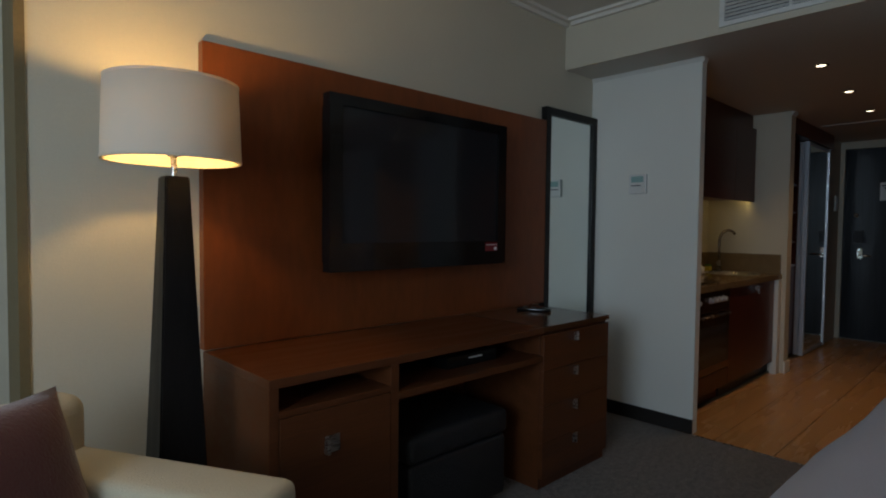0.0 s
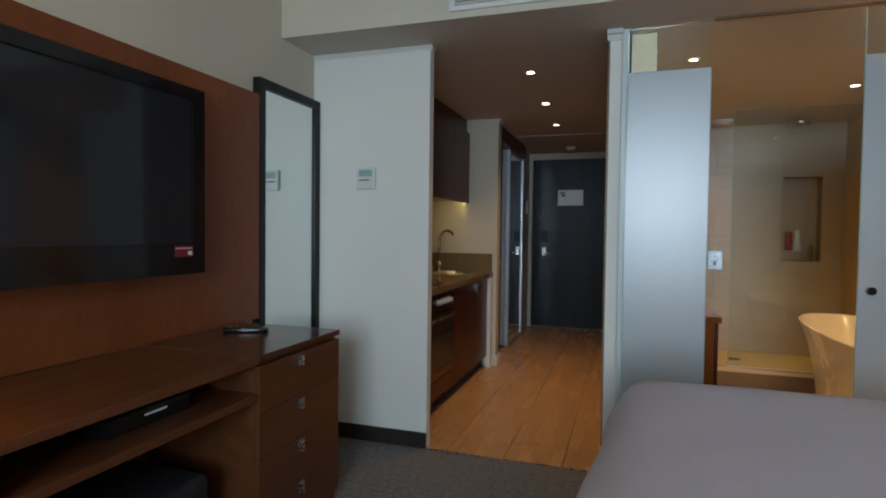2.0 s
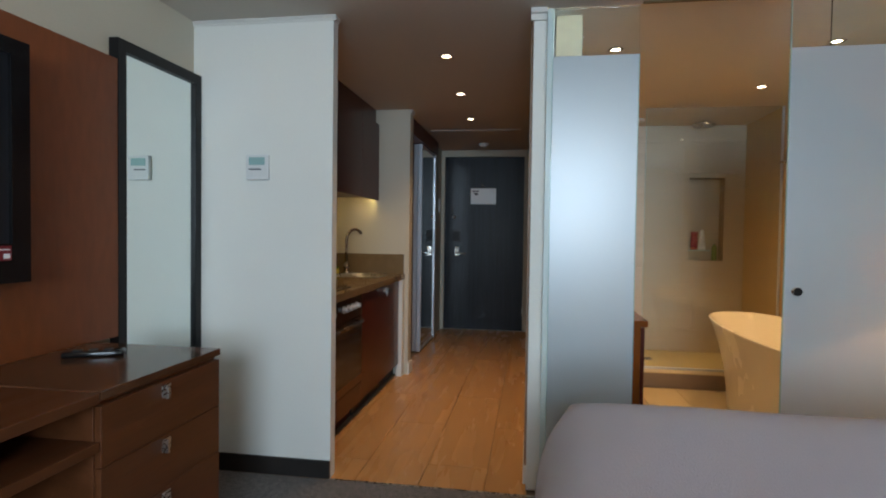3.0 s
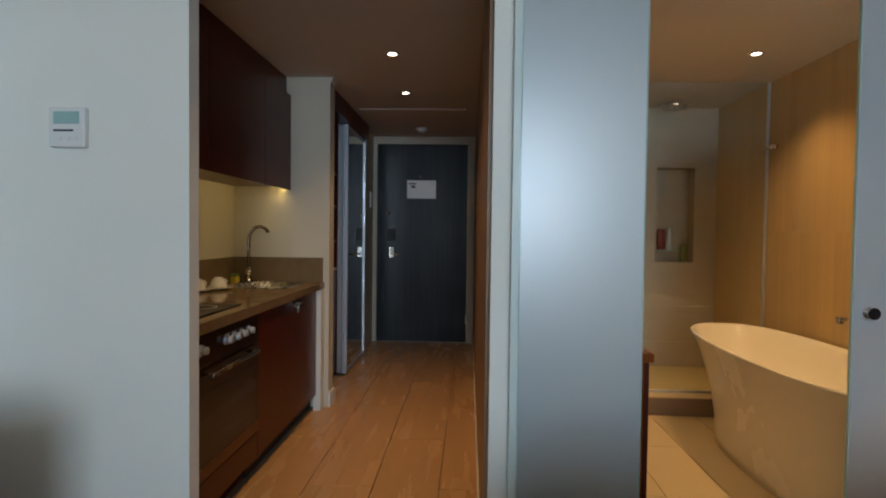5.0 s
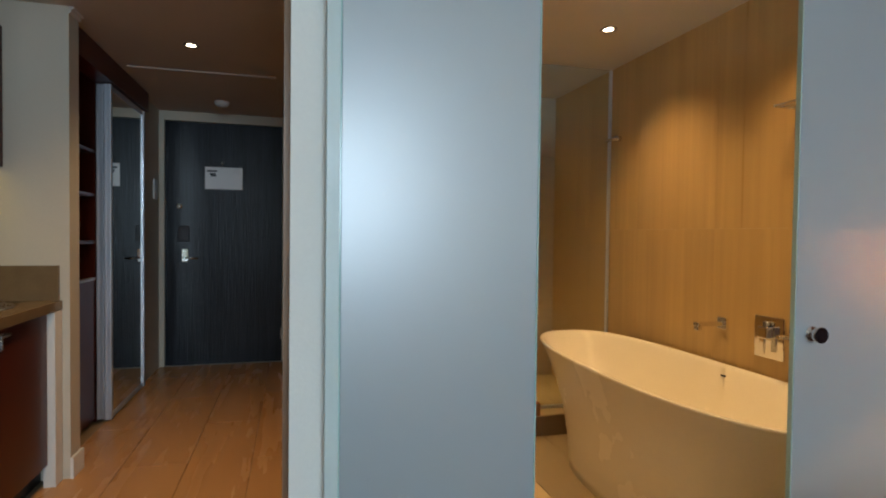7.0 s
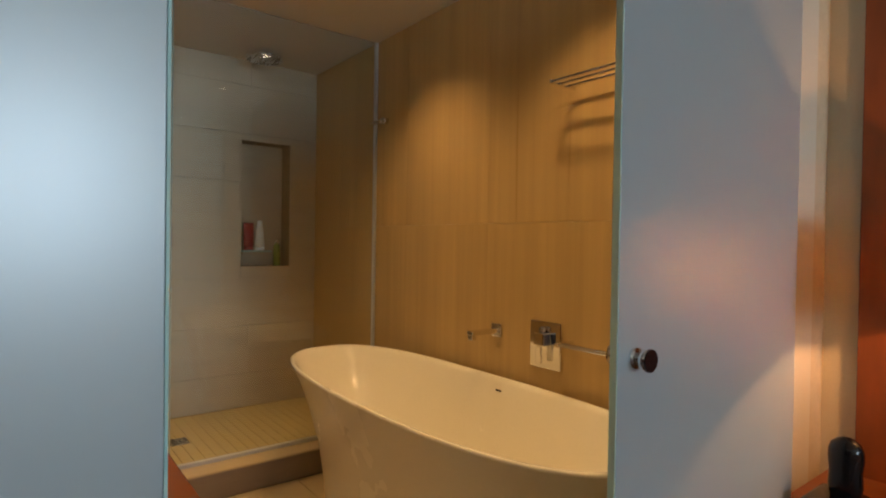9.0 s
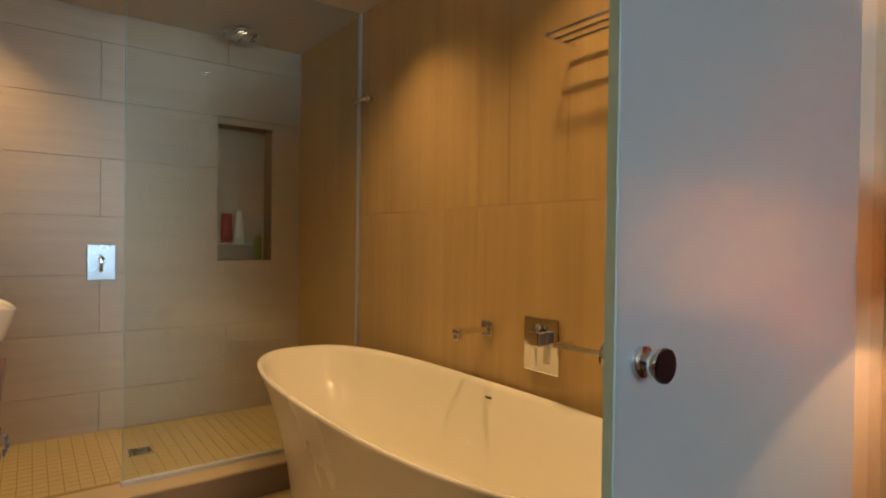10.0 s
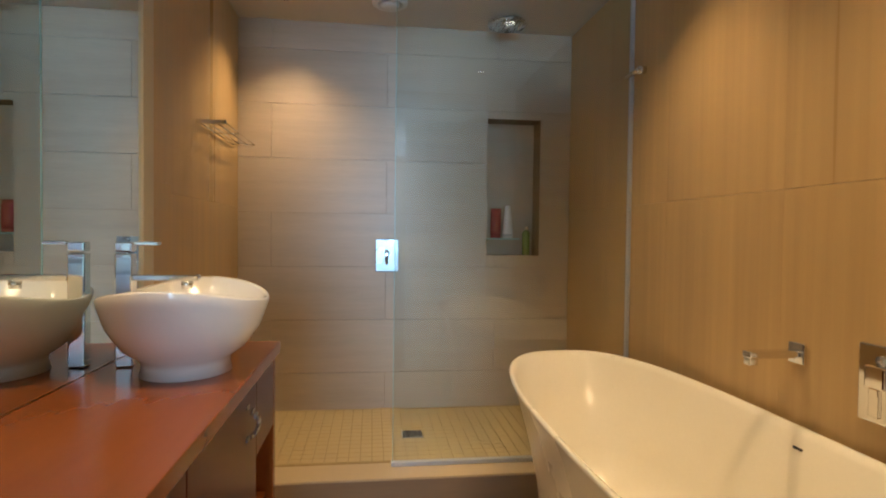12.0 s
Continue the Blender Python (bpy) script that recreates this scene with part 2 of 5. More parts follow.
def tube(points, r, seg=12):
    """A bent round pipe through the points."""
    bm = bmesh.new()
    pts = [Vector(p) for p in points]
    rings = []
    for i, p in enumerate(pts):
        d = (pts[min(i + 1, len(pts) - 1)] - pts[max(i - 1, 0)]).normalized()
        side = d.cross(Vector((0.31, 0.17, 0.93)) if abs(d.z) < 0.9 else Vector((1, 0.1, 0))).normalized()
        up = side.cross(d)
        rings.append([bm.verts.new(p + r * (math.cos(2 * math.pi * k / seg) * side + math.sin(2 * math.pi * k / seg) * up)) for k in range(seg)])
    for i in range(len(rings) - 1):
        best = min(range(seg), key=lambda s: (rings[i + 1][s].co - rings[i][0].co).length)
        rings[i + 1] = rings[i + 1][best:] + rings[i + 1][:best]
        for k in range(seg):
            bm.faces.new((rings[i][k], rings[i][(k + 1) % seg], rings[i + 1][(k + 1) % seg], rings[i + 1][k]))
    bm.faces.new(rings[0])
    bm.faces.new(rings[-1])
    bmesh.ops.recalc_face_normals(bm, faces=bm.faces[:])
    return bm


def joined(*bms):
    out = bmesh.new()
    for bm in bms:
        me = bpy.data.meshes.new("tmp")
        bm.to_mesh(me)
        bm.free()
        out.from_mesh(me)
        bpy.data.meshes.remove(me)
    return out


def moved(bm, m):
    bmesh.ops.transform(bm, matrix=m, verts=bm.verts[:])
    return bm


def mesh_object(name, bm, mat, smooth=False):
    me = bpy.data.meshes.new(name)
    bm.to_mesh(me)
    bm.free()
    me.materials.append(mat)
    if smooth:
        me.polygons.foreach_set("use_smooth", [True] * len(me.polygons))
    return new(name, me)


def part(name, bm, mat, parent, label="", smooth=False):
    ob = mesh_object(name, bm, mat, smooth)
    ob.parent = parent
    if parent.type == "EMPTY":
        ob.matrix_parent_inverse = parent.matrix_basis.inverted()
    return tagged(ob, label) if label else ob


def thing(name, at, label, category, group="", kind=""):
    ob = new(name)
    ob.empty_display_size = 0.05
    ob.matrix_basis = Matrix.Translation(at)
    return tagged(ob, label, category, group, kind)


def structure(name, bm, mat, label, category, smooth=False):
    return tagged(mesh_object(name, bm, mat, smooth), label, category, "", "structure")


def wall_with_hole(axis, c0, c1, a0, a1, z0, z1, ha0, ha1, hz0, hz1):
    """A wall slab with one rectangular opening; axis is the one that the wall is thin along."""
    bits = []
    for p0, p1, q0, q1 in ((a0, ha0, z0, z1), (ha1, a1, z0, z1), (ha0, ha1, z0, hz0), (ha0, ha1, hz1, z1)):
        if p1 - p0 > 1e-4 and q1 - q0 > 1e-4:
            bits.append(cuboid(c0, p0, q0, c1, p1, q1) if axis == "x" else cuboid(p0, c0, q0, p1, c1, q1))
    return joined(*bits)


# ---- the shell of the place ----
XB, XG, XP, XE, XS, KE = -2.2, 3.59, 3.54, 7.785, 6.41, 5.522     # back wall, glass line, partition, entrance, shower back wall, kitchen end
YT, YH, YB, YC = 2.14, -1.47, -1.38, 0.511             # television wall, headboard wall, bath side wall, corridor side
ZC, ZR = 2.18, 2.475                                    # corridor and room ceilings

structure("floor", cuboid(XB - 0.2, -1.7, -0.2, XE + 0.2, 2.8, -0.012), GROUT, "grey screed bed under carpet and tiles", "floor")
structure("carpet", cuboid(XB, YH, -0.012, 3.525, 2.4, 0.0), CARPET, "grey-brown flecked fitted carpet of the bedroom", "carpet")
structure("trim", cuboid(3.525, YH, -0.012, 3.537, 1.44, 0.002), STEEL, "thin metal strip between carpet and tiles", "floor trim")
structure("ceiling", cuboid(XB, YH - 0.2, ZR, 3.228, 2.6, ZR + 0.1), CEIL, "white painted bedroom ceiling", "ceiling")
# dimness of the lowered ceiling is put into its colour
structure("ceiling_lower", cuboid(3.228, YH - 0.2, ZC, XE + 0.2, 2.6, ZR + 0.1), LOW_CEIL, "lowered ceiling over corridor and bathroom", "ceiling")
structure("wall_bulkhead", cuboid(3.22, YH, ZC - 0.002, 3.228, YT, ZR), WALL, "cream painted face of the bulkhead", "wall")
structure("wall_television", cuboid(0.5045, YT, 0, XP, 2.6, ZR), WALL, "cream painted bedroom wall behind the television", "wall")
structure("wall_alcove", cuboid(XB, 2.4, 0, 0.5045, 2.6, ZR), WALL, "cream painted wall of the window alcove", "wall")
# full-height dark olive-brown strip over the alcove's return face
structure("trim", cuboid(0.478, 2.135, 0, 0.504, 2.4, ZR), TRIM_WOOD, "dark olive-brown strip along the alcove corner", "trim")
structure("wall_window", wall_with_hole("x", XB - 0.2, XB, YH - 0.2, 2.6, -0.2, ZR + 0.1, -0.68, 0.72, 0.95, 2.40), WALL, "cream painted wall round the bedroom window", "wall")
structure("wall_headboard", cuboid(XB, YH - 0.2, 0, XG + 0.002, YH, ZR), WALL, "cream painted wall behind the bed", "wall")
structure("wall_bath_side", cuboid(XG, YH - 0.2, 0, XS + 0.12, YB - 0.014, ZC), WALL_GROUT, "cream wall between bathroom and bed", "wall")
structure("wall_glass_end", cuboid(XG, YB - 0.014, 0, XG + 0.09, -1.17, ZC), WALL, "cream wall return beside the sliding glass door", "wall")
structure("wall_partition", cuboid(XP, 1.432, 0, 3.602, 2.6, ZC), WHITE_WALL, "white painted partition beside the kitchenette", "wall")
structure("wall_kitchen", cuboid(3.602, YT, 0, KE + 0.12, 2.6, ZC), WALL, "cream wall behind the kitchenette", "wall")
structure("wall_kitchen_end", cuboid(KE, 1.50, 0, KE + 0.12, YT, ZC), WALL, "white stub wall at the end of the kitchenette", "wall")
structure("wall_wardrobe_back", cuboid(KE + 0.12, 2.3, 0, 7.35, 2.6, ZC), WALL, "wall at the back of the wardrobe", "wall")
structure("wall_door_jamb", cuboid(7.18, 1.60, 0, XE, 2.6, ZC), WALL, "white wall between wardrobe and entrance door", "wall")
structure("wall_entrance", wall_with_hole("x", XE, XE + 0.2, 0.3, 2.6, -0.2, ZC + 0.1, 0.555, 1.60, 0, 2.15), WALL, "white wall round the entrance door", "wall")
structure("wall_corridor", cuboid(XG, 0.421, 0, XE, YC, ZC), WHITE_WALL, "white wall between corridor and bathroom", "wall")
structure("wall_vanity", cuboid(XG + 0.09, 0.292, 0, 5.06, 0.4095, ZC), WALL_GROUT, "boxed-out wall behind the vanity mirror", "wall")
structure("corridor_panelling", cuboid(XG + 0.06, YC, 0.09, XE - 0.002, YC + 0.012, ZC - 0.001), CORR_WOOD, "brown wood veneer lining of the corridor wall", "wall panelling")
structure("wall_shower_back", wall_with_hole("x", XS + 0.012, XS + 0.14, YH, 0.44, 0, ZC, -1.21, -0.91, 0.958, 1.708), GROUT, "wall behind the shower tiles with a niche", "wall")
structure("wall_niche_back", cuboid(XS + 0.14, YH, 0, XS + 0.2, 0.44, ZC), WALL_TILE, "tiled back of the shower niche", "wall")


def cornice(name, a, b, z, out, drop=0.05, deep=0.05):
    """A stepped plaster moulding along a to b under height z, standing out by the vector out."""
    (ax, ay), (bx, by), (ox, oy) = a, b, out
    bits = []
    for share, low in ((1.0, 0.45), (0.45, 1.0)):
        xs, ys = sorted((ax, bx, ax + ox * deep * share, bx + ox * deep * share)), sorted((ay, by, ay + oy * deep * share, by + oy * deep * share))
        bits.append(cuboid(xs[0], ys[0], z - drop * low, xs[-1], ys[-1], z - 0.001 * low))
    return structure(name, joined(*bits), CEIL, "white plaster ceiling moulding", "cornice")


cornice("cornice", (0.5045, YT), (3.22, YT), ZR, (0, -1), 0.04, 0.05)
cornice("cornice", (3.22, YH), (3.22, YT - 0.05), ZR, (-1, 0), 0.04, 0.05)
cornice("cornice", (XP, 1.418), (XP, YT), ZC, (-1, 0), 0.024, 0.012)
cornice("cornice", (XP, 1.432), (3.602, 1.432), ZC, (0, -1), 0.024, 0.012)
cornice("cornice", (XG, 0.452), (XG, 0.525), ZC, (-1, 0), 0.05, 0.03)
cornice("cornice", (KE, 1.50), (KE + 0.12, 1.50), ZC, (0, -1), 0.03, 0.02)
structure("baseboard", cuboid(XP - 0.014, 1.430, 0, XP, YT, 0.085, 0.003), DARK_SKIRT, "dark stained skirting board of the white partition", "baseboard")
structure("baseboard", cuboid(0.5045, YT - 0.014, 0, 2.98, YT, 0.085, 0.003), DARK_SKIRT, "dark stained skirting board", "baseboard")
structure("baseboard", cuboid(XG + 0.06, YC, 0, XE, YC + 0.016, 0.09, 0.003), WHITE_WALL, "white skirting of the corridor", "baseboard")
structure("baseboard", cuboid(KE - 0.01, 1.485, 0, KE + 0.13, 1.499, 0.10, 0.003), WHITE_WALL, "white skirting block of the stub wall", "baseboard")
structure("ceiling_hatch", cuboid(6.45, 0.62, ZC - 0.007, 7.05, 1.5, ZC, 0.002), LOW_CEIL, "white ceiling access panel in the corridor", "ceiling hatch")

# bedroom window
win = thing("window_1", (XB - 0.1, 0.02, 0.95), "wide bedroom window with white frame and glass", "window", kind="structure")
part("window_frame", wall_with_hole("x", XB - 0.14, XB - 0.08, -0.68, 0.72, 0.95, 2.40, -0.62, 0.66, 1.01, 2.34), PLASTIC_WHITE, win)
part("window_mullion", cuboid(XB - 0.135, -0.01, 1.01, XB - 0.085, 0.05, 2.34), PLASTIC_WHITE, win)
for p0, p1 in ((-0.62, -0.01), (0.05, 0.66)):
    part("pane", cuboid(XB - 0.115, p0, 1.01, XB - 0.105, p1, 2.34), GLASS, win).visible_shadow = False

# ---- glass partition of the bathroom ----
fixed = thing("glass_panel", (3.545, 0.23, 0.0), "fixed frosted glass panel, clear at the top, beside the bathroom opening", "glass panel")
part("frosted_glass", cuboid(3.562, 0.060, 0.012, 3.574, 0.426, 1.96, 0.001, 1), FROST, fixed, "etched bluish-white glass")
part("clear_glass", cuboid(3.562, 0.060, 1.96, 3.574, 0.426, ZC - 0.012, 0.001, 1), GLASS, fixed, "clear glass strip").visible_shadow = False
part("edge", cuboid(3.5615, 0.4262, 0.012, 3.5745, 0.429, ZC - 0.012), EDGE_GLASS, fixed, "pale green glass edge")
part("edge", cuboid(3.5615, 0.057, 0.012, 3.5745, 0.0598, 1.96), EDGE_GLASS, fixed, "pale green glass edge")
part("floor_channel", cuboid(3.554, 0.05, 0.0, 3.582, 0.44, 0.014), STEEL, fixed, "steel floor channel")

part("wall_channel", cuboid(3.553, 0.4295, 0.012, 3.583, 0.452, ZC - 0.012, 0.001), PALE_EDGE, fixed, "pale green-white wall channel")

slide = thing("sliding_glass_door", (3.52, -0.9, 0.0), "frosted glass sliding door with a round chrome knob, half open", "sliding door")
door_glass = part("frosted_glass", cuboid(3.548, -1.18, 0.012, 3.559, -0.541, 1.96, 0.001, 1), FROST, slide, "etched bluish-white glass")
part("clear_glass", cuboid(3.548, -1.18, 1.96, 3.559, -0.541, ZC - 0.017, 0.001, 1), GLASS, slide, "clear glass strip").visible_shadow = False
part("edge", cuboid(3.5475, -0.5405, 0.012, 3.5595, -0.538, ZC - 0.017), EDGE_GLASS, slide, "pale green glass edge")
KY, KZ = -0.582, 0.952
for side, reach in ((-1, 0.014), (1, 0.012)):
    x = 3.5535 + side * 0.006
    a, b, c = x + side * 0.005, x + side * reach, x + side * (reach + 0.012)
    knob = part("knob", joined(rod((x, KY, KZ), (a, KY, KZ), 0.016, 24), rod((a, KY, KZ), (b, KY, KZ), 0.010, 20), rod((b - side * 0.002, KY, KZ), (c, KY, KZ), 0.014, 28, 0.0175)), CHROME, slide, "round chrome door knob", True)
    part("knob_cap", rod((c + side * 0.0002, KY, KZ), (c + side * 0.0025, KY, KZ), 0.017, 28), PLASTIC_BLACK if side < 0 else CHROME, knob, "polished face of the knob")
fixed2 = thing("glass_panel", (3.56, -1.0, 0.0), "fixed clear glass panel behind the sliding door", "glass panel")
part("glass", cuboid(3.574, -1.168, 0.012, 3.584, -0.70, ZC - 0.012), GLASS, fixed2).visible_shadow = False
part("floor_channel", cuboid(3.566, -1.168, 0.0, 3.590, -0.70, 0.014), STEEL, fixed2, "steel floor channel")
structure("door_track", cuboid(3.544, -1.25, ZC - 0.010, 3.563, 0.05, ZC - 0.001, 0.002), TRIM_WOOD, "slim dark track of the sliding glass door", "track")


# ---- ceiling lamps ----
def downlight(x, y, power, z=ZC, warm=WARM):
    th = thing("downlight", (x, y, z), "small round recessed ceiling downlight, lit", "downlight", "ceiling downlights")
    part("trim_ring", lathe([(0.0255, z - 0.001), (0.043, z - 0.001), (0.043, z - 0.005), (0.036, z - 0.008), (0.0255, z - 0.005), (0.0255, z - 0.001)], x, y, 28, False), STEEL, th, "", True)
    part("lamp", lathe([(0.001, z - 0.002), (0.025, z - 0.002), (0.025, z - 0.0035), (0.001, z - 0.0035)], x, y, 24, True), GLOW, th, "glowing warm lamp face")
    lamp("downlight_beam", "SPOT", look((x, y, z - 0.012), (x, y, 0)), power, warm, spot_size=radians(112), spot_blend=1.0, shadow_soft_size=0.045)


for x, y, p in ((4.187, 1.002, 31), (5.048, 1.027, 29), (5.925, 1.05, 18)):
    downlight(x, y, p)
for x, y, p in ((4.185, 0.075, 42), (5.058, -0.99, 44), (4.18, -1.01, 44), (6.112, 0.13, 38)):
    downlight(x, y, p, warm=AMBER)


# ---- bedroom furniture ----
def square_handle(x, y, z, parent, s=0.042):
    h = part("handle", joined(cuboid(x - s / 2, y - 0.004, z - s / 2, x + s / 2, y, z + s / 2, 0.001), cuboid(x - s / 2, y - 0.022, z - s / 2, x - s / 2 + 0.012, y - 0.004, z + s / 2, 0.002)), STEEL, parent, "small square steel handle")
    return h


FY, BY, TOP = 1.595, 2.098, 0.75
desk = thing("desk", (1.58, 1.85, 0), "brown wood-veneer desk unit with open slots and a cupboard", "desk")
part("desktop", cuboid(0.99, FY, TOP - 0.028, 2.300, BY, TOP, 0.002), DESK_WOOD, desk)
part("side_panel", cuboid(0.99, FY + 0.002, 0, 1.022, BY, TOP - 0.028, 0.002), DESK_WOOD, desk)
part("side_panel", cuboid(1.435, FY + 0.002, 0, 1.47, BY, TOP - 0.028, 0.002), DESK_WOOD, desk)
part("shelf", cuboid(1.022, FY + 0.002, 0.630, 1.435, BY, 0.650, 0.0015), DESK_WOOD, desk)
part("shelf", cuboid(1.47, FY + 0.002, 0.596, 2.300, BY, 0.622, 0.0015), DESK_WOOD, desk)
part("back_panel", cuboid(1.022, BY - 0.012, 0, 2.300, BY - 0.001, TOP - 0.028), DESK_WOOD, desk)
part("plinth", cuboid(1.022, FY + 0.03, 0, 1.435, FY + 0.045, 0.06), DESK_WOOD, desk)
cd = part("cupboard_door", cuboid(1.024, FY + 0.001, 0.062, 1.433, FY + 0.02, 0.628, 0.002), DESK_WOOD, desk)
square_handle(1.20, FY + 0.001, 0.515, cd, 0.055)
square_handle(1.20, FY + 0.001, 0.235, cd, 0.055)

dresser = thing("chest_of_drawers", (2.58, 1.85, 0), "brown wood chest of four drawers with a dark polished top", "drawers")
part("body", cuboid(2.302, FY + 0.022, 0.0, 2.862, BY, TOP - 0.022, 0.002), DESK_WOOD, dresser)
part("top", cuboid(2.302, FY, TOP - 0.0215, 2.864, BY, TOP + 0.002, 0.002), DARK_TOP, dresser, "dark polished top that mirrors the wall")
for k in range(4):
    z0 = 0.055 + k * 0.165
    dr = part("drawer", cuboid(2.305, FY + 0.002, z0, 2.860, FY + 0.0215, z0 + 0.1635, 0.002), DESK_WOOD, dresser)
    square_handle(2.565, FY + 0.002, z0 + 0.133, dr, 0.04)

panel = thing("wall_panel", (1.98, 2.12, TOP), "red-brown wood veneer panel behind the television", "wall panel")
part("board", cuboid(0.995, 2.10, TOP + 0.001, 2.985, YT, 1.832, 0.002), PANEL_WOOD, panel)

tv = thing("television", (1.94, 2.0, 1.0), "black flat-screen television, off, hung on the wood panel", "television")
TX0, TX1, TZ0, TZ1, TY = 1.433, 2.487, 1.012, 1.715, 1.985
part("bezel", wall_with_hole("y", TY, TY + 0.05, TX0, TX1, TZ0, TZ1, TX0 + 0.06, TX1 - 0.06, TZ0 + 0.115, TZ1 - 0.045), PLASTIC_BLACK, tv, "glossy black bezel")
part("screen", cuboid(TX0 + 0.05, TY + 0.012, TZ0 + 0.10, TX1 - 0.05, TY + 0.03, TZ1 - 0.04), SCREEN, tv, "dark glass screen")
part("back_shell", cuboid(TX0 + 0.03, TY + 0.045, TZ0 + 0.03, TX1 - 0.03, 2.1, TZ1 - 0.03, 0.01), PLASTIC_BLACK, tv)
st = part("sticker", cuboid(TX1 - 0.155, TY - 0.0012, TZ0 + 0.066, TX1 - 0.065, TY - 0.0002, TZ0 + 0.108), RED_STICKER, tv, "small red and white sticker")
part("print", joined(cuboid(TX1 - 0.15, TY - 0.002, TZ0 + 0.096, TX1 - 0.07, TY - 0.0013, TZ0 + 0.099), cuboid(TX1 - 0.09, TY - 0.002, TZ0 + 0.072, TX1 - 0.07, TY - 0.0013, TZ0 + 0.086)), PAPER, st)

mir = thing("wall_mirror", (3.28, 2.12, 0.3), "tall mirror in a dark wooden frame on the wall", "mirror")
part("frame", wall_with_hole("y", 2.098, YT - 0.001, 2.985, 3.538, 0.3, 1.916, 3.030, 3.493, 0.345, 1.871), BLACK_WOOD, mir)
part("mirror_glass", cuboid(3.029, 2.112, 0.344, 3.494, 2.125, 1.872), MIRROR, mir)

ott = thing("ottoman", (1.88, 1.95, 0), "black leather cube stool pushed under the desk", "stool")
part("seat_cushion", cuboid(1.57, FY + 0.06, 0.30, 2.14, 2.05, 0.41, 0.03, 4), LEATHER, ott, "", True)
part("base", cuboid(1.578, FY + 0.068, 0.03, 2.132, 2.045, 0.298, 0.02, 3), LEATHER, ott, "", True)
for fx in (1.63, 2.08):
    for fy in (FY + 0.13, 1.98):
        part("foot", rod((fx, fy, 0), (fx, fy, 0.032), 0.02), PLASTIC_BLACK, ott)

rem = thing("remote_control", (2.66, 1.925, TOP), "black remote control lying on the chest of drawers", "remote control")
part("body", moved(cuboid(-0.09, -0.026, 0.0, 0.09, 0.026, 0.020, 0.007, 3), pose(2.66, 1.925, TOP + 0.0022, 0, 0, -62)), PLASTIC_BLACK, rem, "", True)
for k in range(3):
    part("button", moved(cuboid(-0.06 + k * 0.045, -0.016, 0.0195, -0.035 + k * 0.045, 0.016, 0.0225, 0.001), pose(2.66, 1.925, TOP + 0.0022, 0, 0, -62)), LEATHER, rem)
box = thing("media_box", (1.95, 1.81, 0.622), "black flat media box with a pale label in the desk slot", "media box")
part("body", cuboid(1.80, 1.70, 0.6222, 2.10, 1.93, 0.672, 0.003), PLASTIC_BLACK, box)
part("label_strip", cuboid(1.925, 1.6984, 0.651, 2.005, 1.6998, 0.657), PAPER, box, "narrow pale label strip")


def floor_lamp(x, y):
    th = thing("floor_lamp", (x, y, 0), "lit floor lamp with a cream drum shade and black tapered base", "floor lamp")
    bm = bmesh.new()
    lo, hi = 0.085, 0.033
    ring = [[bm.verts.new((x + sx * w, y + sy * w, z)) for sx, sy in ((-1, -1), (1, -1), (1, 1), (-1, 1))] for w, z in ((lo, 0.0), (hi, 1.332))]
    for k in range(4):
        bm.faces.new((ring[0][k], ring[0][(k + 1) % 4], ring[1][(k + 1) % 4], ring[1][k]))
    bm.faces.new(ring[0][::-1])
    bm.faces.new(ring[1])
    bmesh.ops.bevel(bm, geom=bm.edges[:], offset=0.004, segments=2, affect="EDGES")
    part("base", bm, BLACK_WOOD, th, "black tapered wooden column")
    part("stem", rod((x, y, 1.331), (x, y, 1.44), 0.009), STEEL, th, "steel stem")
    part("socket", rod((x, y, 1.39), (x, y, 1.43), 0.017), PLASTIC_WHITE, th)
    part("bulb", lathe([(0.006, 1.43), (0.018, 1.445), (0.027, 1.475), (0.022, 1.50), (0.006, 1.512)], x, y, 20), BULB, th, "glowing bulb", True)
    R, z0, z1 = 0.184, 1.374, 1.592
    part("shade", lathe([(R, z0), (R - 0.008, z1), (R - 0.010, z1), (R - 0.003, z0 + 0.001)], x, y, 56, False), SHADE, th, "cream linen drum shade", True)
    for zz in (z0, z1):
        part("shade_ring", lathe([(R + 0.001 if zz == z0 else R - 0.007, zz), (R + 0.0015 if zz == z0 else R - 0.0065, zz + 0.006), (R - 0.011, zz + 0.006), (R - 0.011, zz)], x, y, 56, False), SHADE, th, "", True)
    for k in range(3):
        a = 2 * math.pi * k / 3 + 0.5
        part("spoke", rod((x, y, z1 - 0.02), (x + (R - 0.01) * math.cos(a), y + (R - 0.01) * math.sin(a), z1 - 0.012), 0.002, 8), STEEL, th)
    lamp("floor_lamp_bulb", "POINT", Matrix.Translation((x, y, 1.53)), 18.0, (1.0, 0.63, 0.21), shadow_soft_size=0.03)


floor_lamp(0.806, 1.81)


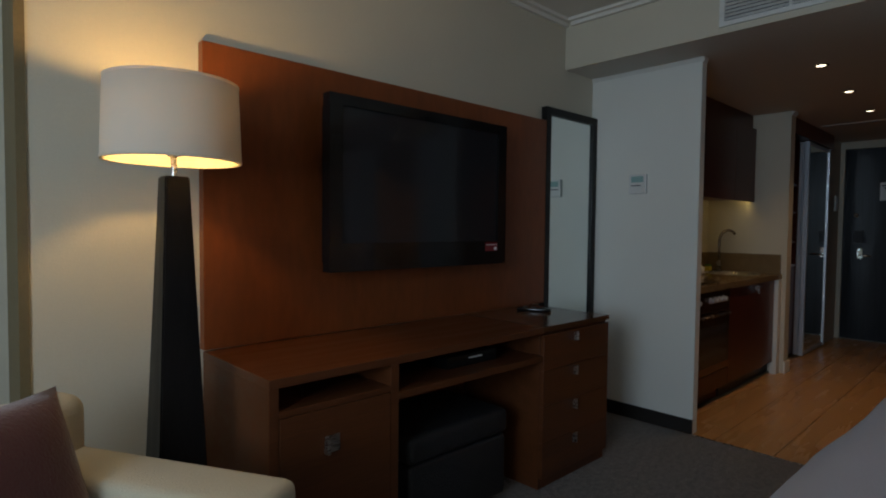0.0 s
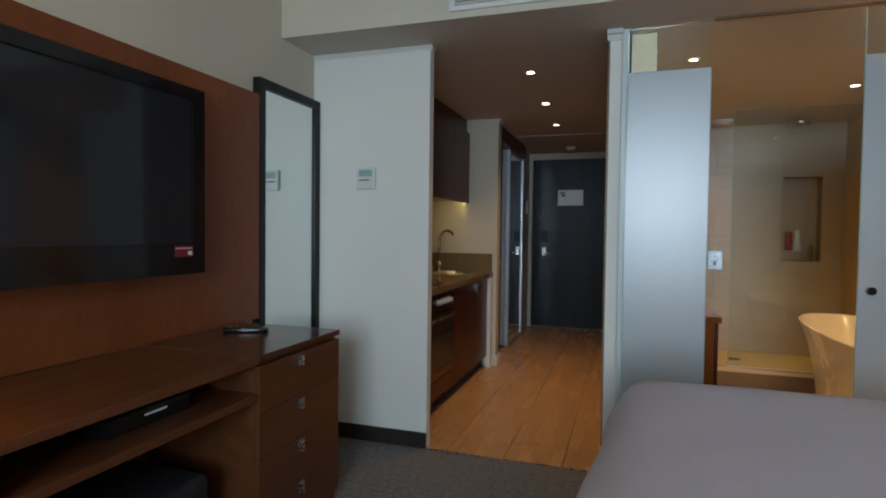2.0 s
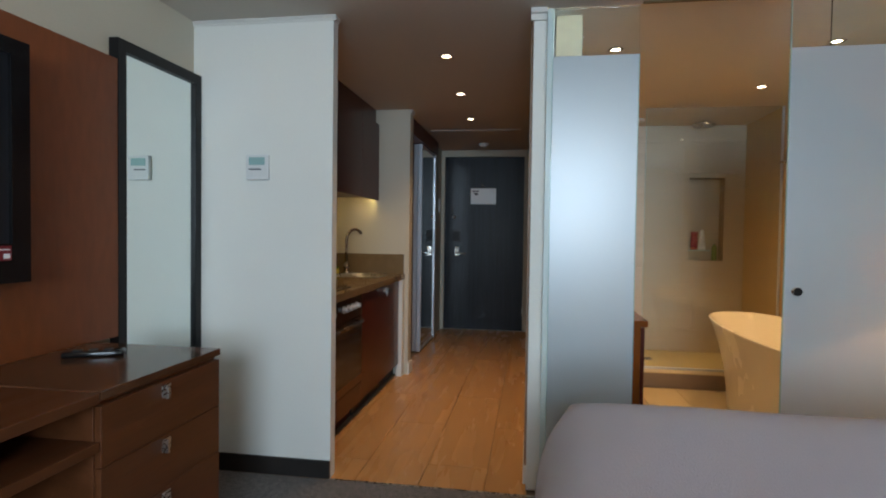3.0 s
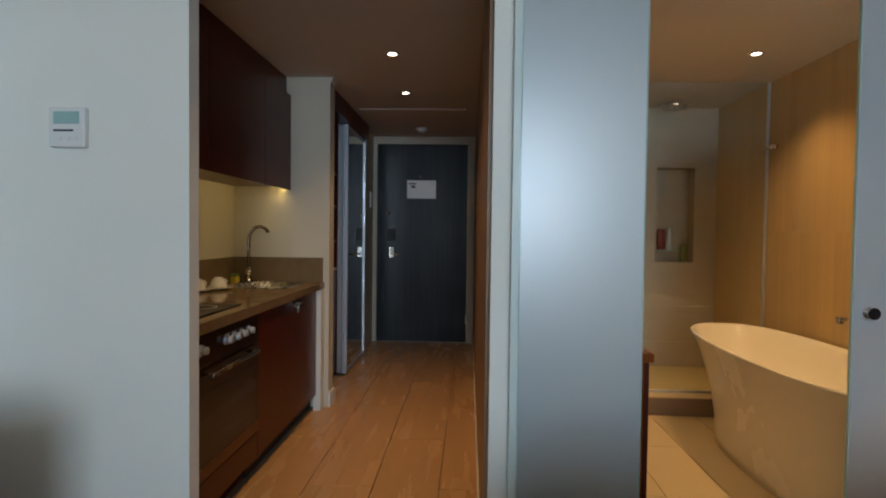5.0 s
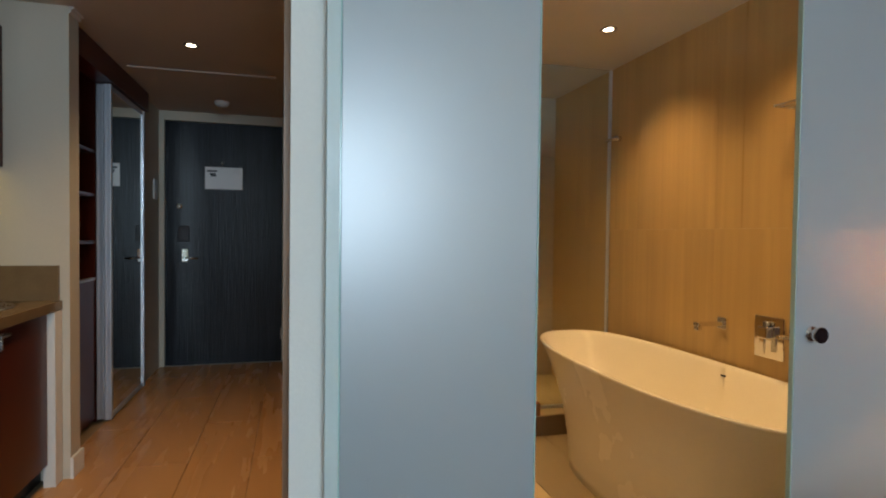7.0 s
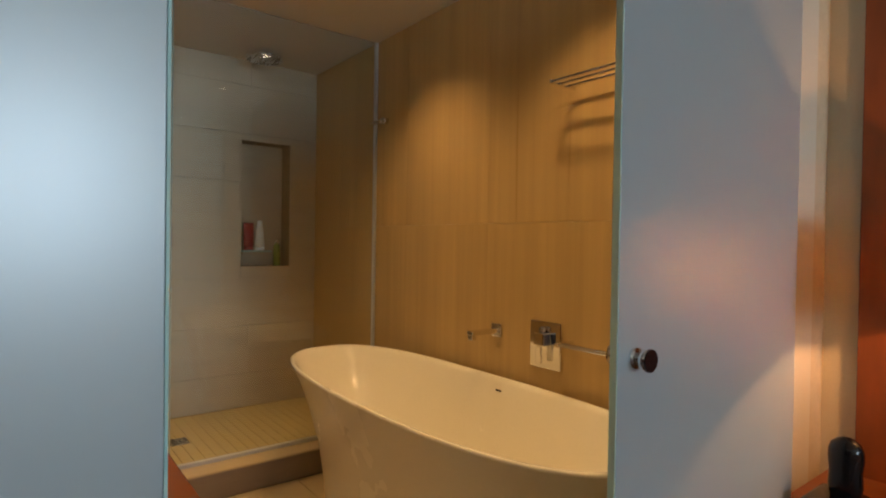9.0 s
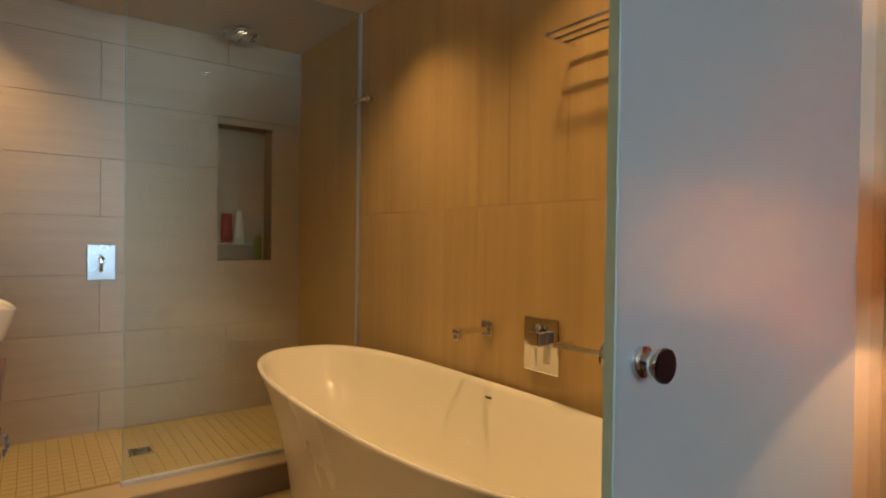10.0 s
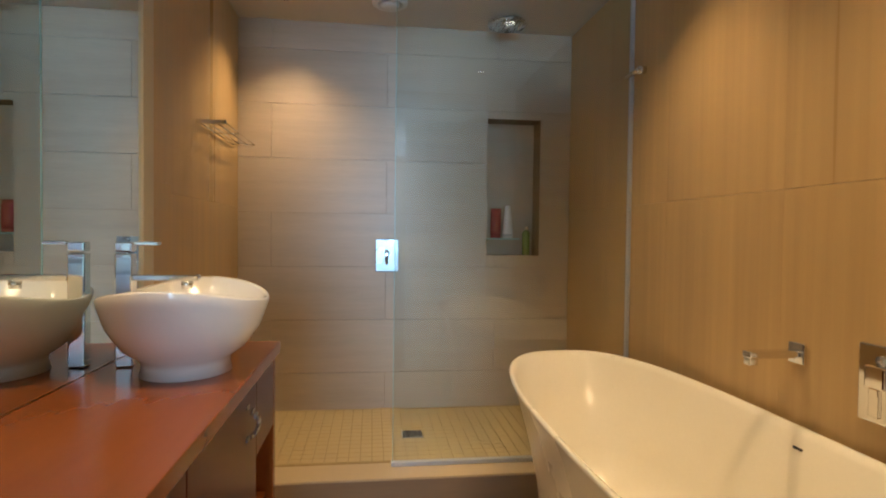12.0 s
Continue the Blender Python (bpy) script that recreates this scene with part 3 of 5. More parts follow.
def armchair():
    th = thing("armchair", (0.405, 1.425, 0), "cream upholstered armchair with broad arms, turned into the room", "armchair")
    m = pose(0.405, 1.425, 0, 0, 0, math.degrees(math.atan2(-0.869, 0.494)))
    # local x is the way that the chair faces, local y its left
    part("seat", moved(cuboid(-0.26, -0.20, 0.15, 0.36, 0.20, 0.42, 0.04, 4), m), CREAM_FABRIC, th, "", True)
    for s in (-1, 1):
        part("armrest", moved(cuboid(-0.375, 0.20 if s > 0 else -0.375, 0.08, 0.375, 0.375 if s > 0 else -0.20, 0.60, 0.03, 4), m), CREAM_FABRIC, th, "", True)
    part("backrest", moved(cuboid(-0.40, -0.375, 0.08, -0.26, 0.375, 0.745, 0.05, 5), m), CREAM_FABRIC, th, "", True)
    for fx in (-0.33, 0.33):
        for fy in (-0.33, 0.33):
            part("leg", moved(rod((fx, fy, 0), (fx, fy, 0.085), 0.018, 12, 0.024), m), BLACK_WOOD, th)
    pil = thing("cushion", (0.34, 1.48, 0.42), "maroon square cushion propped on the cream armchair", "cushion")
    bm = bmesh.new()
    bmesh.ops.create_grid(bm, x_segments=14, y_segments=14, size=0.5)
    top = bmesh.ops.duplicate(bm, geom=bm.verts[:] + bm.edges[:] + bm.faces[:])["geom"]
    dup = {v for v in top if isinstance(v, bmesh.types.BMVert)}
    for v in bm.verts:
        u, w = v.co.x * 2, v.co.y * 2
        h = 0.075 * (max(0, 1 - u ** 4) ** 0.6) * (max(0, 1 - w ** 4) ** 0.6)
        v.co = Vector((v.co.x * 0.40 * (1 - 0.06 * (1 - w * w)), v.co.y * 0.40 * (1 - 0.06 * (1 - u * u)), h if v in dup else -h))
    bmesh.ops.remove_doubles(bm, verts=bm.verts[:], dist=0.0005)
    bmesh.ops.recalc_face_normals(bm, faces=bm.faces[:])
    part("cover", moved(bm, m @ pose(-0.12, 0.02, 0.62, 0, 68, 0) @ pose(0, 0, 0, 0, 0, 90)), MAROON, pil, "", True)


armchair()


def bed():
    th = thing("bed", (1.85, -0.5, 0), "double bed with a smooth lilac-grey bedspread", "bed")
    x0, x1, y0, y1 = 1.26, 2.71, -1.42, 0.43
    part("base", cuboid(x0 + 0.06, y0, 0.02, x1 - 0.06, y1 - 0.06, 0.30, 0.01), SHEET, th)
    part("mattress", cuboid(x0 + 0.05, y0, 0.302, x1 - 0.05, y1 - 0.05, 0.63, 0.04, 3), SHEET, th, "", True)
    # the bedspread: a crowned sheet with hanging sides
    nx, ny = 56, 56
    bm = bmesh.new()
    grid = []
    hang = 0.42
    for i in range(nx + 1):
        row = []
        s = -hang + (x1 - x0 + 2 * hang) * i / nx
        for j in range(ny + 1):
            q = (y1 - y0 + hang) * j / ny
            dx, dy = (s - (x1 - x0) if s > x1 - x0 else min(s, 0)), max(0, q - (y1 - y0))
            over = math.hypot(dx, dy)
            cx, cy = min(max(s, 0), x1 - x0), min(q, y1 - y0)
            edge = min(cx, x1 - x0 - cx, y1 - y0 - cy)
            u, v = max(0, abs(cx - (x1 - x0) / 2) - (x1 - x0) / 2 + 0.15) / 0.15, max(0, cy - (y1 - y0) + 0.15) / 0.15
            if u and v:  # rounded foot corners
                cx += math.copysign(0.15 * u * (math.sqrt(1 - v * v / 2) - 1), cx - (x1 - x0) / 2)
                cy += 0.15 * v * (math.sqrt(1 - u * u / 2) - 1)
            z = 0.655 + 0.095 * (1 - math.exp(-edge * 9)) + 0.006 * noise.noise(Vector((s * 3, q * 3, 0)))
            px, py = x0 + cx, y0 + cy
            if over > 0:
                z -= min(over, 0.42) + 0.02
                spread_out = 0.02 + 0.08 * min(1, max(0, (x1 - 0.28 - px) / 0.4))
                r = 0.03 * (1 - math.exp(-over * 20)) + spread_out * (1 - math.exp(-over * 12))
                r += 0.010 * math.sin(15 * (cx + cy) + 2.5 * math.atan2(dy, dx)) * min(1, over * 4)
                px, py = px + r * dx / over, py + r * dy / over
            row.append(bm.verts.new((px, py, max(z, 0.03))))
        grid.append(row)
    for i in range(nx):
        for j in range(ny):
            bm.faces.new((grid[i][j], grid[i + 1][j], grid[i + 1][j + 1], grid[i][j + 1]))
    spread = part("bedspread", bm, LINEN, th, "smooth lilac-grey bedspread hanging over the edge", True)
    spread.modifiers.new("thick", "SOLIDIFY").thickness = 0.012
    for px in (1.21, 1.97):
        pil = thing("pillow", (px + 0.4, -1.15, 0.725), "white pillow lying at the head of the bed", "pillow", "pillows")
        part("pillowcase", cuboid(px, -1.40, 0.725, px + 0.70, -0.98, 0.86, 0.06, 5), SHEET, pil, "", True)


bed()

head = thing("headboard_panel", (1.9, YH + 0.02, 0), "red-brown wood panel on the wall behind the bed", "headboard")
for a, b in ((0.4, 1.435), (1.438, 2.472), (2.475, 3.51)):
    part("board", cuboid(a, YH + 0.001, 0.0, b, YH + 0.028, 2.3, 0.003), PANEL_WOOD, head)
night = thing("bedside_table", (3.17, -1.22, 0), "dark wood bedside table beside the bed", "bedside table")
part("top", cuboid(2.88, -1.44, 0.55, 3.56, -1.02, 0.58, 0.003), PANEL_WOOD, night)
part("body", cuboid(2.895, -1.43, 0.0, 3.545, -1.04, 0.549, 0.003), PANEL_WOOD, night)
dr = part("drawer", cuboid(2.90, -1.0395, 0.36, 3.54, -1.022, 0.54, 0.002), PANEL_WOOD, night)
part("handle", rod((3.17, -1.01, 0.46), (3.27, -1.01, 0.46), 0.006), STEEL, dr)

bl = thing("bedside_lamp", (3.235, -1.27, 0.58), "lit bedside lamp with a cream tapered shade", "table lamp")
LX, LY = 3.235, -1.27
part("base", lathe([(0.055, 0.5805), (0.055, 0.592), (0.02, 0.605), (0.045, 0.66), (0.05, 0.74), (0.03, 0.83), (0.012, 0.88), (0.012, 0.96)], LX, LY, 32), BLACK_WOOD, bl, "", True)
part("bulb", lathe([(0.01, 0.96), (0.026, 0.99), (0.028, 1.02), (0.01, 1.05)], LX, LY, 20), BULB, bl, "glowing bulb", True)
part("shade", lathe([(0.17, 0.985), (0.125, 1.215), (0.123, 1.215), (0.167, 0.986)], LX, LY, 48, False), THIN_SHADE, bl, "cream tapered shade glowing from within", True)
lamp("bedside_lamp_bulb", "POINT", Matrix.Translation((LX, LY, 1.075)), 7.0, (1.0, 0.47, 0.17), shadow_soft_size=0.012)

ph = thing("telephone", (3.49, -1.2, 0.58), "black glossy telephone with upright handset on the bedside table", "telephone")
part("base", cuboid(3.42, -1.25, 0.5805, 3.515, -1.12, 0.612, 0.012, 3), PLASTIC_BLACK, ph, "", True)
part("handset", lathe([(0.012, 0.606), (0.026, 0.612), (0.031, 0.64), (0.029, 0.67), (0.032, 0.695), (0.031, 0.712), (0.026, 0.726), (0.014, 0.735), (0.004, 0.738)], 3.452, -1.185, 28, True, 0.8), PLASTIC_BLACK, ph, "rounded black handset", True)

# thermostat on the white partition
th = thing("thermostat", (XP, 1.798, 1.470), "white wall thermostat with a small green-grey display", "thermostat")
part("case", cuboid(XP - 0.022, 1.743, 1.415, XP, 1.856, 1.535, 0.004), PLASTIC_WHITE, th)
part("display", cuboid(XP - 0.0236, 1.760, 1.485, XP - 0.0222, 1.840, 1.522), LCD, th, "green-grey display")
part("print", cuboid(XP - 0.0234, 1.778, 1.462, XP - 0.0222, 1.840, 1.468), INK, th)
for k in range(3):
    part("button", cuboid(XP - 0.0245, 1.763 + k * 0.026, 1.435, XP - 0.0222, 1.781 + k * 0.026, 1.446, 0.001), PLASTIC_WHITE, th)

# air grille in the bulkhead
vent = thing("air_vent", (3.22, 0.9, 2.210), "white metal ceiling air grille with dark slots", "air vent")
VX = 3.22
part("frame", wall_with_hole("x", VX - 0.014, VX, 0.595, 1.222, 2.210, 2.380, 0.62, 1.197, 2.232, 2.358), PLASTIC_WHITE, vent)
# no duct is built; the black sheet paints its shaded depth
part("backing", cuboid(VX - 0.003, 0.62, 2.232, VX - 0.001, 1.197, 2.358), INK, vent, "black sheet standing in for the dark depth behind the slats")
for k in range(7):
    part("slat", moved(cuboid(-0.007, 0.62, -0.0015, 0.007, 1.197, 0.0015), pose(VX - 0.011, 0, 2.242 + k * 0.0178, 0, 32, 0)), PLASTIC_WHITE, vent)
part("divider", cuboid(VX - 0.013, 0.902, 2.232, VX - 0.004, 0.914, 2.358), PLASTIC_WHITE, vent)

# ---- kitchenette ----
KF = 1.56
unit = thing("oven_unit", (4.03, 1.85, 0), "built-in oven with glass door in a dark cherry housing", "oven")
part("housing", joined(cuboid(3.604, KF + 0.022, 0.10, 4.43, YT - 0.002, 0.79, 0.001), cuboid(3.70, KF + 0.07, 0.0, 4.43, YT - 0.01, 0.0995)), CHERRY, unit)
part("drawer_front", cuboid(3.70, KF, 0.105, 4.428, KF + 0.021, 0.225, 0.002), CHERRY, unit)
part("control_panel", cuboid(3.765, KF - 0.004, 0.655, 4.428, KF + 0.021, 0.785, 0.003), OVEN_BROWN, unit, "black control panel")
od = part("oven_door", cuboid(3.765, KF - 0.006, 0.235, 4.428, KF + 0.021, 0.648, 0.004), OVEN_BROWN, unit, "dark glass oven door")
part("window", cuboid(3.83, KF - 0.0085, 0.31, 4.365, KF - 0.0062, 0.56, 0.001), SCREEN, od)
part("trim_strip", cuboid(3.765, KF - 0.008, 0.236, 4.428, KF - 0.0062, 0.285, 0.0005), DESK_WOOD, od, "brown lower strip")
part("handle", joined(rod((3.87, KF - 0.045, 0.632), (4.325, KF - 0.045, 0.632), 0.010), rod((3.885, KF - 0.045, 0.632), (3.885, KF - 0.005, 0.632), 0.007), rod((4.31, KF - 0.045, 0.632), (4.31, KF - 0.005, 0.632), 0.007)), DARK_STEEL, od, "round dark metal bar handle", True)
for kx in (3.80, 3.86, 4.075, 4.15, 4.225, 4.30):
    part("knob", joined(rod((kx, KF - 0.004, 0.727), (kx, KF - 0.012, 0.727), 0.021, 20), rod((kx, KF - 0.012, 0.727), (kx, KF - 0.034, 0.727), 0.017, 20, 0.014)), ALU, unit, "round pale metal oven knob", True)

cab = thing("base_cabinet", (4.95, 1.85, 0), "dark cherry kitchen base cabinet", "cabinet")
part("body", cuboid(4.433, KF + 0.022, 0.10, KE - 0.002, YT - 0.002, 0.66, 0.001), CHERRY, cab)
part("toe_kick", cuboid(4.433, KF + 0.06, 0.0, KE - 0.002, KF + 0.075, 0.0995), DARK_SKIRT, cab)
dd = part("door", cuboid(4.435, KF, 0.105, KE - 0.09, KF + 0.021, 0.787, 0.002), CHERRY, cab)
part("handle", joined(cuboid(4.965, KF - 0.004, 0.735, 5.005, KF, 0.765, 0.001), cuboid(4.965, KF - 0.03, 0.755, 5.04, KF - 0.004, 0.768, 0.003), cuboid(4.965, KF - 0.03, 0.71, 4.98, KF - 0.018, 0.756, 0.003)), STEEL, dd, "angular steel handle")
part("end_panel", cuboid(KE - 0.085, KF - 0.03, 0, KE - 0.003, KF + 0.02, 0.79, 0.002), WHITE_WALL, cab, "white end post")

SX, SY, SR = 5.25, 1.83, 0.19
bm = joined(cuboid(3.604, KF - 0.03, 0.792, SX - SR, YT - 0.003, 0.834), cuboid(SX + SR, KF - 0.03, 0.792, KE - 0.002, YT - 0.003, 0.834),
            cuboid(SX - SR, KF - 0.03, 0.792, SX + SR, SY - SR, 0.834), cuboid(SX - SR, SY + SR, 0.792, SX + SR, YT - 0.003, 0.834))
top = thing("worktop", (4.64, 1.85, 0.79), "brown speckled stone kitchen worktop with an upstand", "worktop")
part("slab", bm, STONE_TOP, top)
part("upstand", joined(cuboid(3.604, YT - 0.022, 0.8345, KE - 0.023, YT - 0.003, 0.995, 0.001), cuboid(KE - 0.022, KF - 0.02, 0.8345, KE - 0.003, YT - 0.003, 0.995, 0.001)), STONE_TOP, top)
sink = thing("sink", (SX, SY, 0.834), "round stainless steel sink set in the worktop", "sink")
part("bowl", lathe([(0.21, 0.8355), (0.205, 0.839), (0.185, 0.838), (0.178, 0.825), (0.165, 0.74), (0.13, 0.705), (0.03, 0.70)], SX, SY, 48, False), STEEL, sink, "", True)
part("drain", lathe([(0.03, 0.7005), (0.03, 0.703), (0.008, 0.702)], SX, SY, 24, True), CHROME, sink, "", True)
hob = thing("hob", (4.05, 1.84, 0.834), "black glass ceramic hob set on the worktop", "hob")
part("glass_plate", cuboid(3.76, 1.60, 0.8342, 4.34, 2.06, 0.840, 0.002), SCREEN, hob)
for hx, hy, hr in ((3.90, 1.72, 0.085), (4.19, 1.72, 0.07), (3.90, 1.94, 0.07), (4.19, 1.94, 0.085)):
    part("zone_ring", lathe([(hr, 0.8402), (hr, 0.8406), (hr - 0.004, 0.8406), (hr - 0.004, 0.8402)], hx, hy, 32, False), PLASTIC_WHITE, hob)
tap = thing("kitchen_tap", (5.43, 2.005, 0.834), "tall curved swan-neck kitchen tap of brushed steel", "tap")
tx, ty = 5.43, 2.005
arc = [(tx, ty, 0.86), (tx, ty, 1.05)] + [(tx + 0.03 * (1 - math.cos(a)), ty - 0.062 * (1 - math.cos(a)), 1.095 + 0.10 * math.sin(a)) for a in [k * math.pi / 14 for k in range(12)]]
part("spout", tube(arc, 0.012, 14), DARK_STEEL, tap, "", True)
part("base", lathe([(0.028, 0.8345), (0.028, 0.845), (0.02, 0.85), (0.02, 0.91), (0.013, 0.915)], tx, ty, 24), DARK_STEEL, tap, "", True)
part("lever", rod((tx - 0.015, ty - 0.015, 0.885), (tx - 0.07, ty - 0.045, 0.90), 0.006), DARK_STEEL, tap, "", True)
sponge = thing("sponge", (5.36, 2.08, 0.834), "yellow and green kitchen sponges stacked by the tap", "sponge")
part("foam", cuboid(5.36, 2.06, 0.8345, 5.42, 2.10, 0.872, 0.004), YELLOW, sponge)
part("scourer", cuboid(5.362, 2.06, 0.8725, 5.418, 2.10, 0.892, 0.004), GREEN_GLASS, sponge, "green scouring pad")


def cup_and_saucer(x, y):
    c = thing("cup", (x, y, 0.834), "white coffee cup upside down on a saucer", "cup", "cups on the worktop")
    z = 0.8345
    part("saucer", lathe([(0.03, z), (0.04, z + 0.003), (0.078, z + 0.014), (0.078, z + 0.017), (0.035, z + 0.008)], x, y, 36), CERAMIC, c, "", True)
    part("bowl", lathe([(0.044, z + 0.012), (0.045, z + 0.02), (0.042, z + 0.04), (0.033, z + 0.058), (0.022, z + 0.066), (0.022, z + 0.071)], x, y, 32), CERAMIC, c, "", True)
    part("handle", tube([(x + 0.04, y - 0.01, z + 0.028), (x + 0.062, y - 0.016, z + 0.03), (x + 0.068, y - 0.018, z + 0.042), (x + 0.055, y - 0.014, z + 0.054), (x + 0.03, y - 0.008, z + 0.056)], 0.005, 8), CERAMIC, c, "", True)


cup_and_saucer(4.95, 1.985)
cup_and_saucer(4.82, 2.045)

upper = thing("wall_cabinet", (4.64, 1.97, 1.45), "dark cherry wall cabinet over the worktop", "wall cabinet")
part("body", cuboid(3.604, 1.782, 1.462, KE - 0.002, YT - 0.002, 2.06, 0.001), CHERRY, upper)
for a, b in ((3.66, 4.36), (4.364, 5.05), (5.054, KE - 0.001)):
    part("door", cuboid(a, 1.76, 1.437, b, 1.781, 2.06, 0.002), CHERRY, upper)
part("filler", cuboid(3.604, 1.79, 2.0602, KE - 0.002, YT - 0.002, ZC), CHERRY, upper)
ul = thing("under_cabinet_light", (4.65, 1.83, 1.46), "slim warm light strip hidden under the wall cabinet", "light")
part("case", cuboid(3.75, 1.79, 1.4515, KE - 0.015, 1.818, 1.4615, 0.001), STEEL, ul)
part("diffuser", cuboid(3.76, 1.794, 1.4495, KE - 0.02, 1.814, 1.4512), STRIP_GLOW, ul, "glowing warm strip")
lamp("under_cabinet_glow", "AREA", look((4.67, 1.805, 1.448), (4.67, 2.16, 1.1)), 1.5, (1.0, 0.74, 0.25), shape="RECTANGLE", size=1.8, size_y=0.02)

sock = thing("wall_socket", (4.76, YT, 1.19), "grey double wall socket over the worktop", "socket")
part("plate", cuboid(4.71, YT - 0.009, 1.13, 4.81, YT - 0.0005, 1.26, 0.003), STEEL, sock)
for sx in (4.738, 4.782):
    part("outlet", rod((sx, YT - 0.0091, 1.22), (sx, YT - 0.0125, 1.22), 0.015, 20), PLASTIC_BLACK, sock, "round black outlet")
part("rocker", cuboid(4.73, YT - 0.012, 1.15, 4.79, YT - 0.0092, 1.18, 0.001), PLASTIC_WHITE, sock)
cable = thing("kettle", (4.52, 1.98, 0.834), "slim black kettle standing on the worktop", "kettle")
part("body", lathe([(0.062, 0.8412), (0.064, 0.86), (0.058, 0.95), (0.046, 1.03), (0.044, 1.04), (0.02, 1.052), (0.012, 1.065)], 4.47, 1.99, 32), PLASTIC_BLACK, cable, "", True)
part("base", lathe([(0.07, 0.8345), (0.07, 0.841)], 4.47, 1.99, 32), PLASTIC_BLACK, cable)
part("handle", tube([(4.53, 1.985, 0.88), (4.565, 1.982, 0.90), (4.572, 1.98, 0.96), (4.56, 1.982, 1.02), (4.515, 1.986, 1.03)], 0.010, 10), PLASTIC_BLACK, cable, "curved black handle", True)

# ---- wardrobe and entrance ----
ward = thing("wardrobe", (6.0, 1.95, 0), "open dark wardrobe with shelves, rail and low cupboard", "wardrobe")
part("side_panel", cuboid(KE + 0.122, 1.652, 0, KE + 0.14, 2.298, ZC - 0.002), CHERRY, ward)
part("back_panel", cuboid(KE + 0.141, 2.28, 0, 7.17, 2.298, ZC - 0.002), CHERRY, ward)
part("divider", cuboid(6.37, 1.652, 0, 6.388, 2.278, ZC - 0.002), CHERRY, ward)
part("header", cuboid(KE + 0.12, 1.545, 2.04, 7.18, 1.65, ZC - 0.002), CHERRY, ward)
for z in (1.08, 1.36, 1.62):
    part("shelf", cuboid(KE + 0.142, 1.655, z, 6.368, 2.278, z + 0.018), CHERRY, ward)
lc = part("low_cupboard", cuboid(KE + 0.142, 1.653, 0.02, 6.368, 2.278, 0.86, 0.002), CHERRY, ward)
part("top_edge", cuboid(KE + 0.142, 1.651, 0.861, 6.368, 1.67, 0.876), ALU, lc, "pale top edge")
safe = thing("safe", (6.0, 1.85, 1.098), "small grey room safe on a wardrobe shelf", "safe")
part("body", cuboid(5.84, 1.70, 1.0985, 6.22, 2.0, 1.30, 0.006), STEEL, safe)
sd = part("door", cuboid(5.875, 1.692, 1.13, 6.185, 1.699, 1.27, 0.003), PLASTIC_BLACK, safe)
part("face_frame", wall_with_hole("y", 1.690, 1.6998, 5.845, 6.215, 1.10, 1.298, 5.872, 6.188, 1.127, 1.273), PLASTIC_WHITE, safe, "pale frame of the safe")
part("keypad", cuboid(5.93, 1.689, 1.20, 6.03, 1.6919, 1.24, 0.001), PLASTIC_WHITE, sd, "pale keypad")
towel = thing("folded_blanket", (6.0, 1.85, 1.638), "folded pale blanket on a wardrobe shelf", "blanket")
for k in range(2):
    part("fold", cuboid(5.84, 1.68, 1.639 + 0.05 * k, 6.2, 2.0, 1.687 + 0.05 * k, 0.02, 3), SHEET, towel, "", True)


rail = thing("clothes_rail", (6.0, 1.9, 1.95), "steel clothes rail with hangers in the open wardrobe", "clothes rail")
part("bar", rod((KE + 0.141, 1.86, 1.97), (6.369, 1.86, 1.97), 0.012), STEEL, rail, "", True)
for hx in (5.86, 5.93, 6.02, 6.13):
    hanger = thing("coat_hanger", (hx, 1.86, 1.80), "pale wooden coat hanger on the wardrobe rail", "hanger", "hangers in the wardrobe")
    part("hook", tube([(hx, 1.86, 1.86), (hx, 1.86, 1.93), (hx, 1.872, 1.965), (hx, 1.86, 1.985), (hx, 1.846, 1.97)], 0.003, 8), STEEL, hanger, "", True)
    part("shoulders", tube([(hx, 1.66, 1.78), (hx, 1.70, 1.805), (hx, 1.80, 1.845), (hx, 1.86, 1.86), (hx, 1.92, 1.845), (hx, 2.02, 1.805), (hx, 2.06, 1.78)], 0.010, 8), BATH_TILE, hanger, "pale wooden shoulders", True)
    part("trouser_bar", rod((hx, 1.68, 1.785), (hx, 2.04, 1.785), 0.005, 8), BATH_TILE, hanger, "", True)


def wardrobe_door(y, x0, x1, name="wardrobe_sliding_door"):
    d = thing(name, ((x0 + x1) / 2, y, 0), "mirrored sliding wardrobe door in an aluminium frame", "wardrobe door", "wardrobe doors")
    part("mirror_panel", cuboid(x0 + 0.03, y - 0.008, 0.04, x1 - 0.03, y + 0.008, 2.02), MIRROR, d, "full-height mirror glass")
    for a in (x0, x1 - 0.032):
        part("stile", joined(cuboid(a, y - 0.020, 0.012, a + 0.032, y - 0.006, 2.035, 0.003), cuboid(a + 0.004, y - 0.0062, 0.012, a + 0.028, y + 0.006, 2.035), cuboid(a, y + 0.0058, 0.012, a + 0.032, y + 0.020, 2.035, 0.003)), ALU, d, "grooved aluminium stile")
    for z in (0.012, 2.003):
        part("rail", cuboid(x0 + 0.032, y - 0.014, z, x1 - 0.032, y + 0.014, z + 0.032, 0.003), ALU, d, "aluminium rail")


wardrobe_door(1.58, 6.345, 7.14)
wardrobe_door(1.627, 6.365, 7.175)

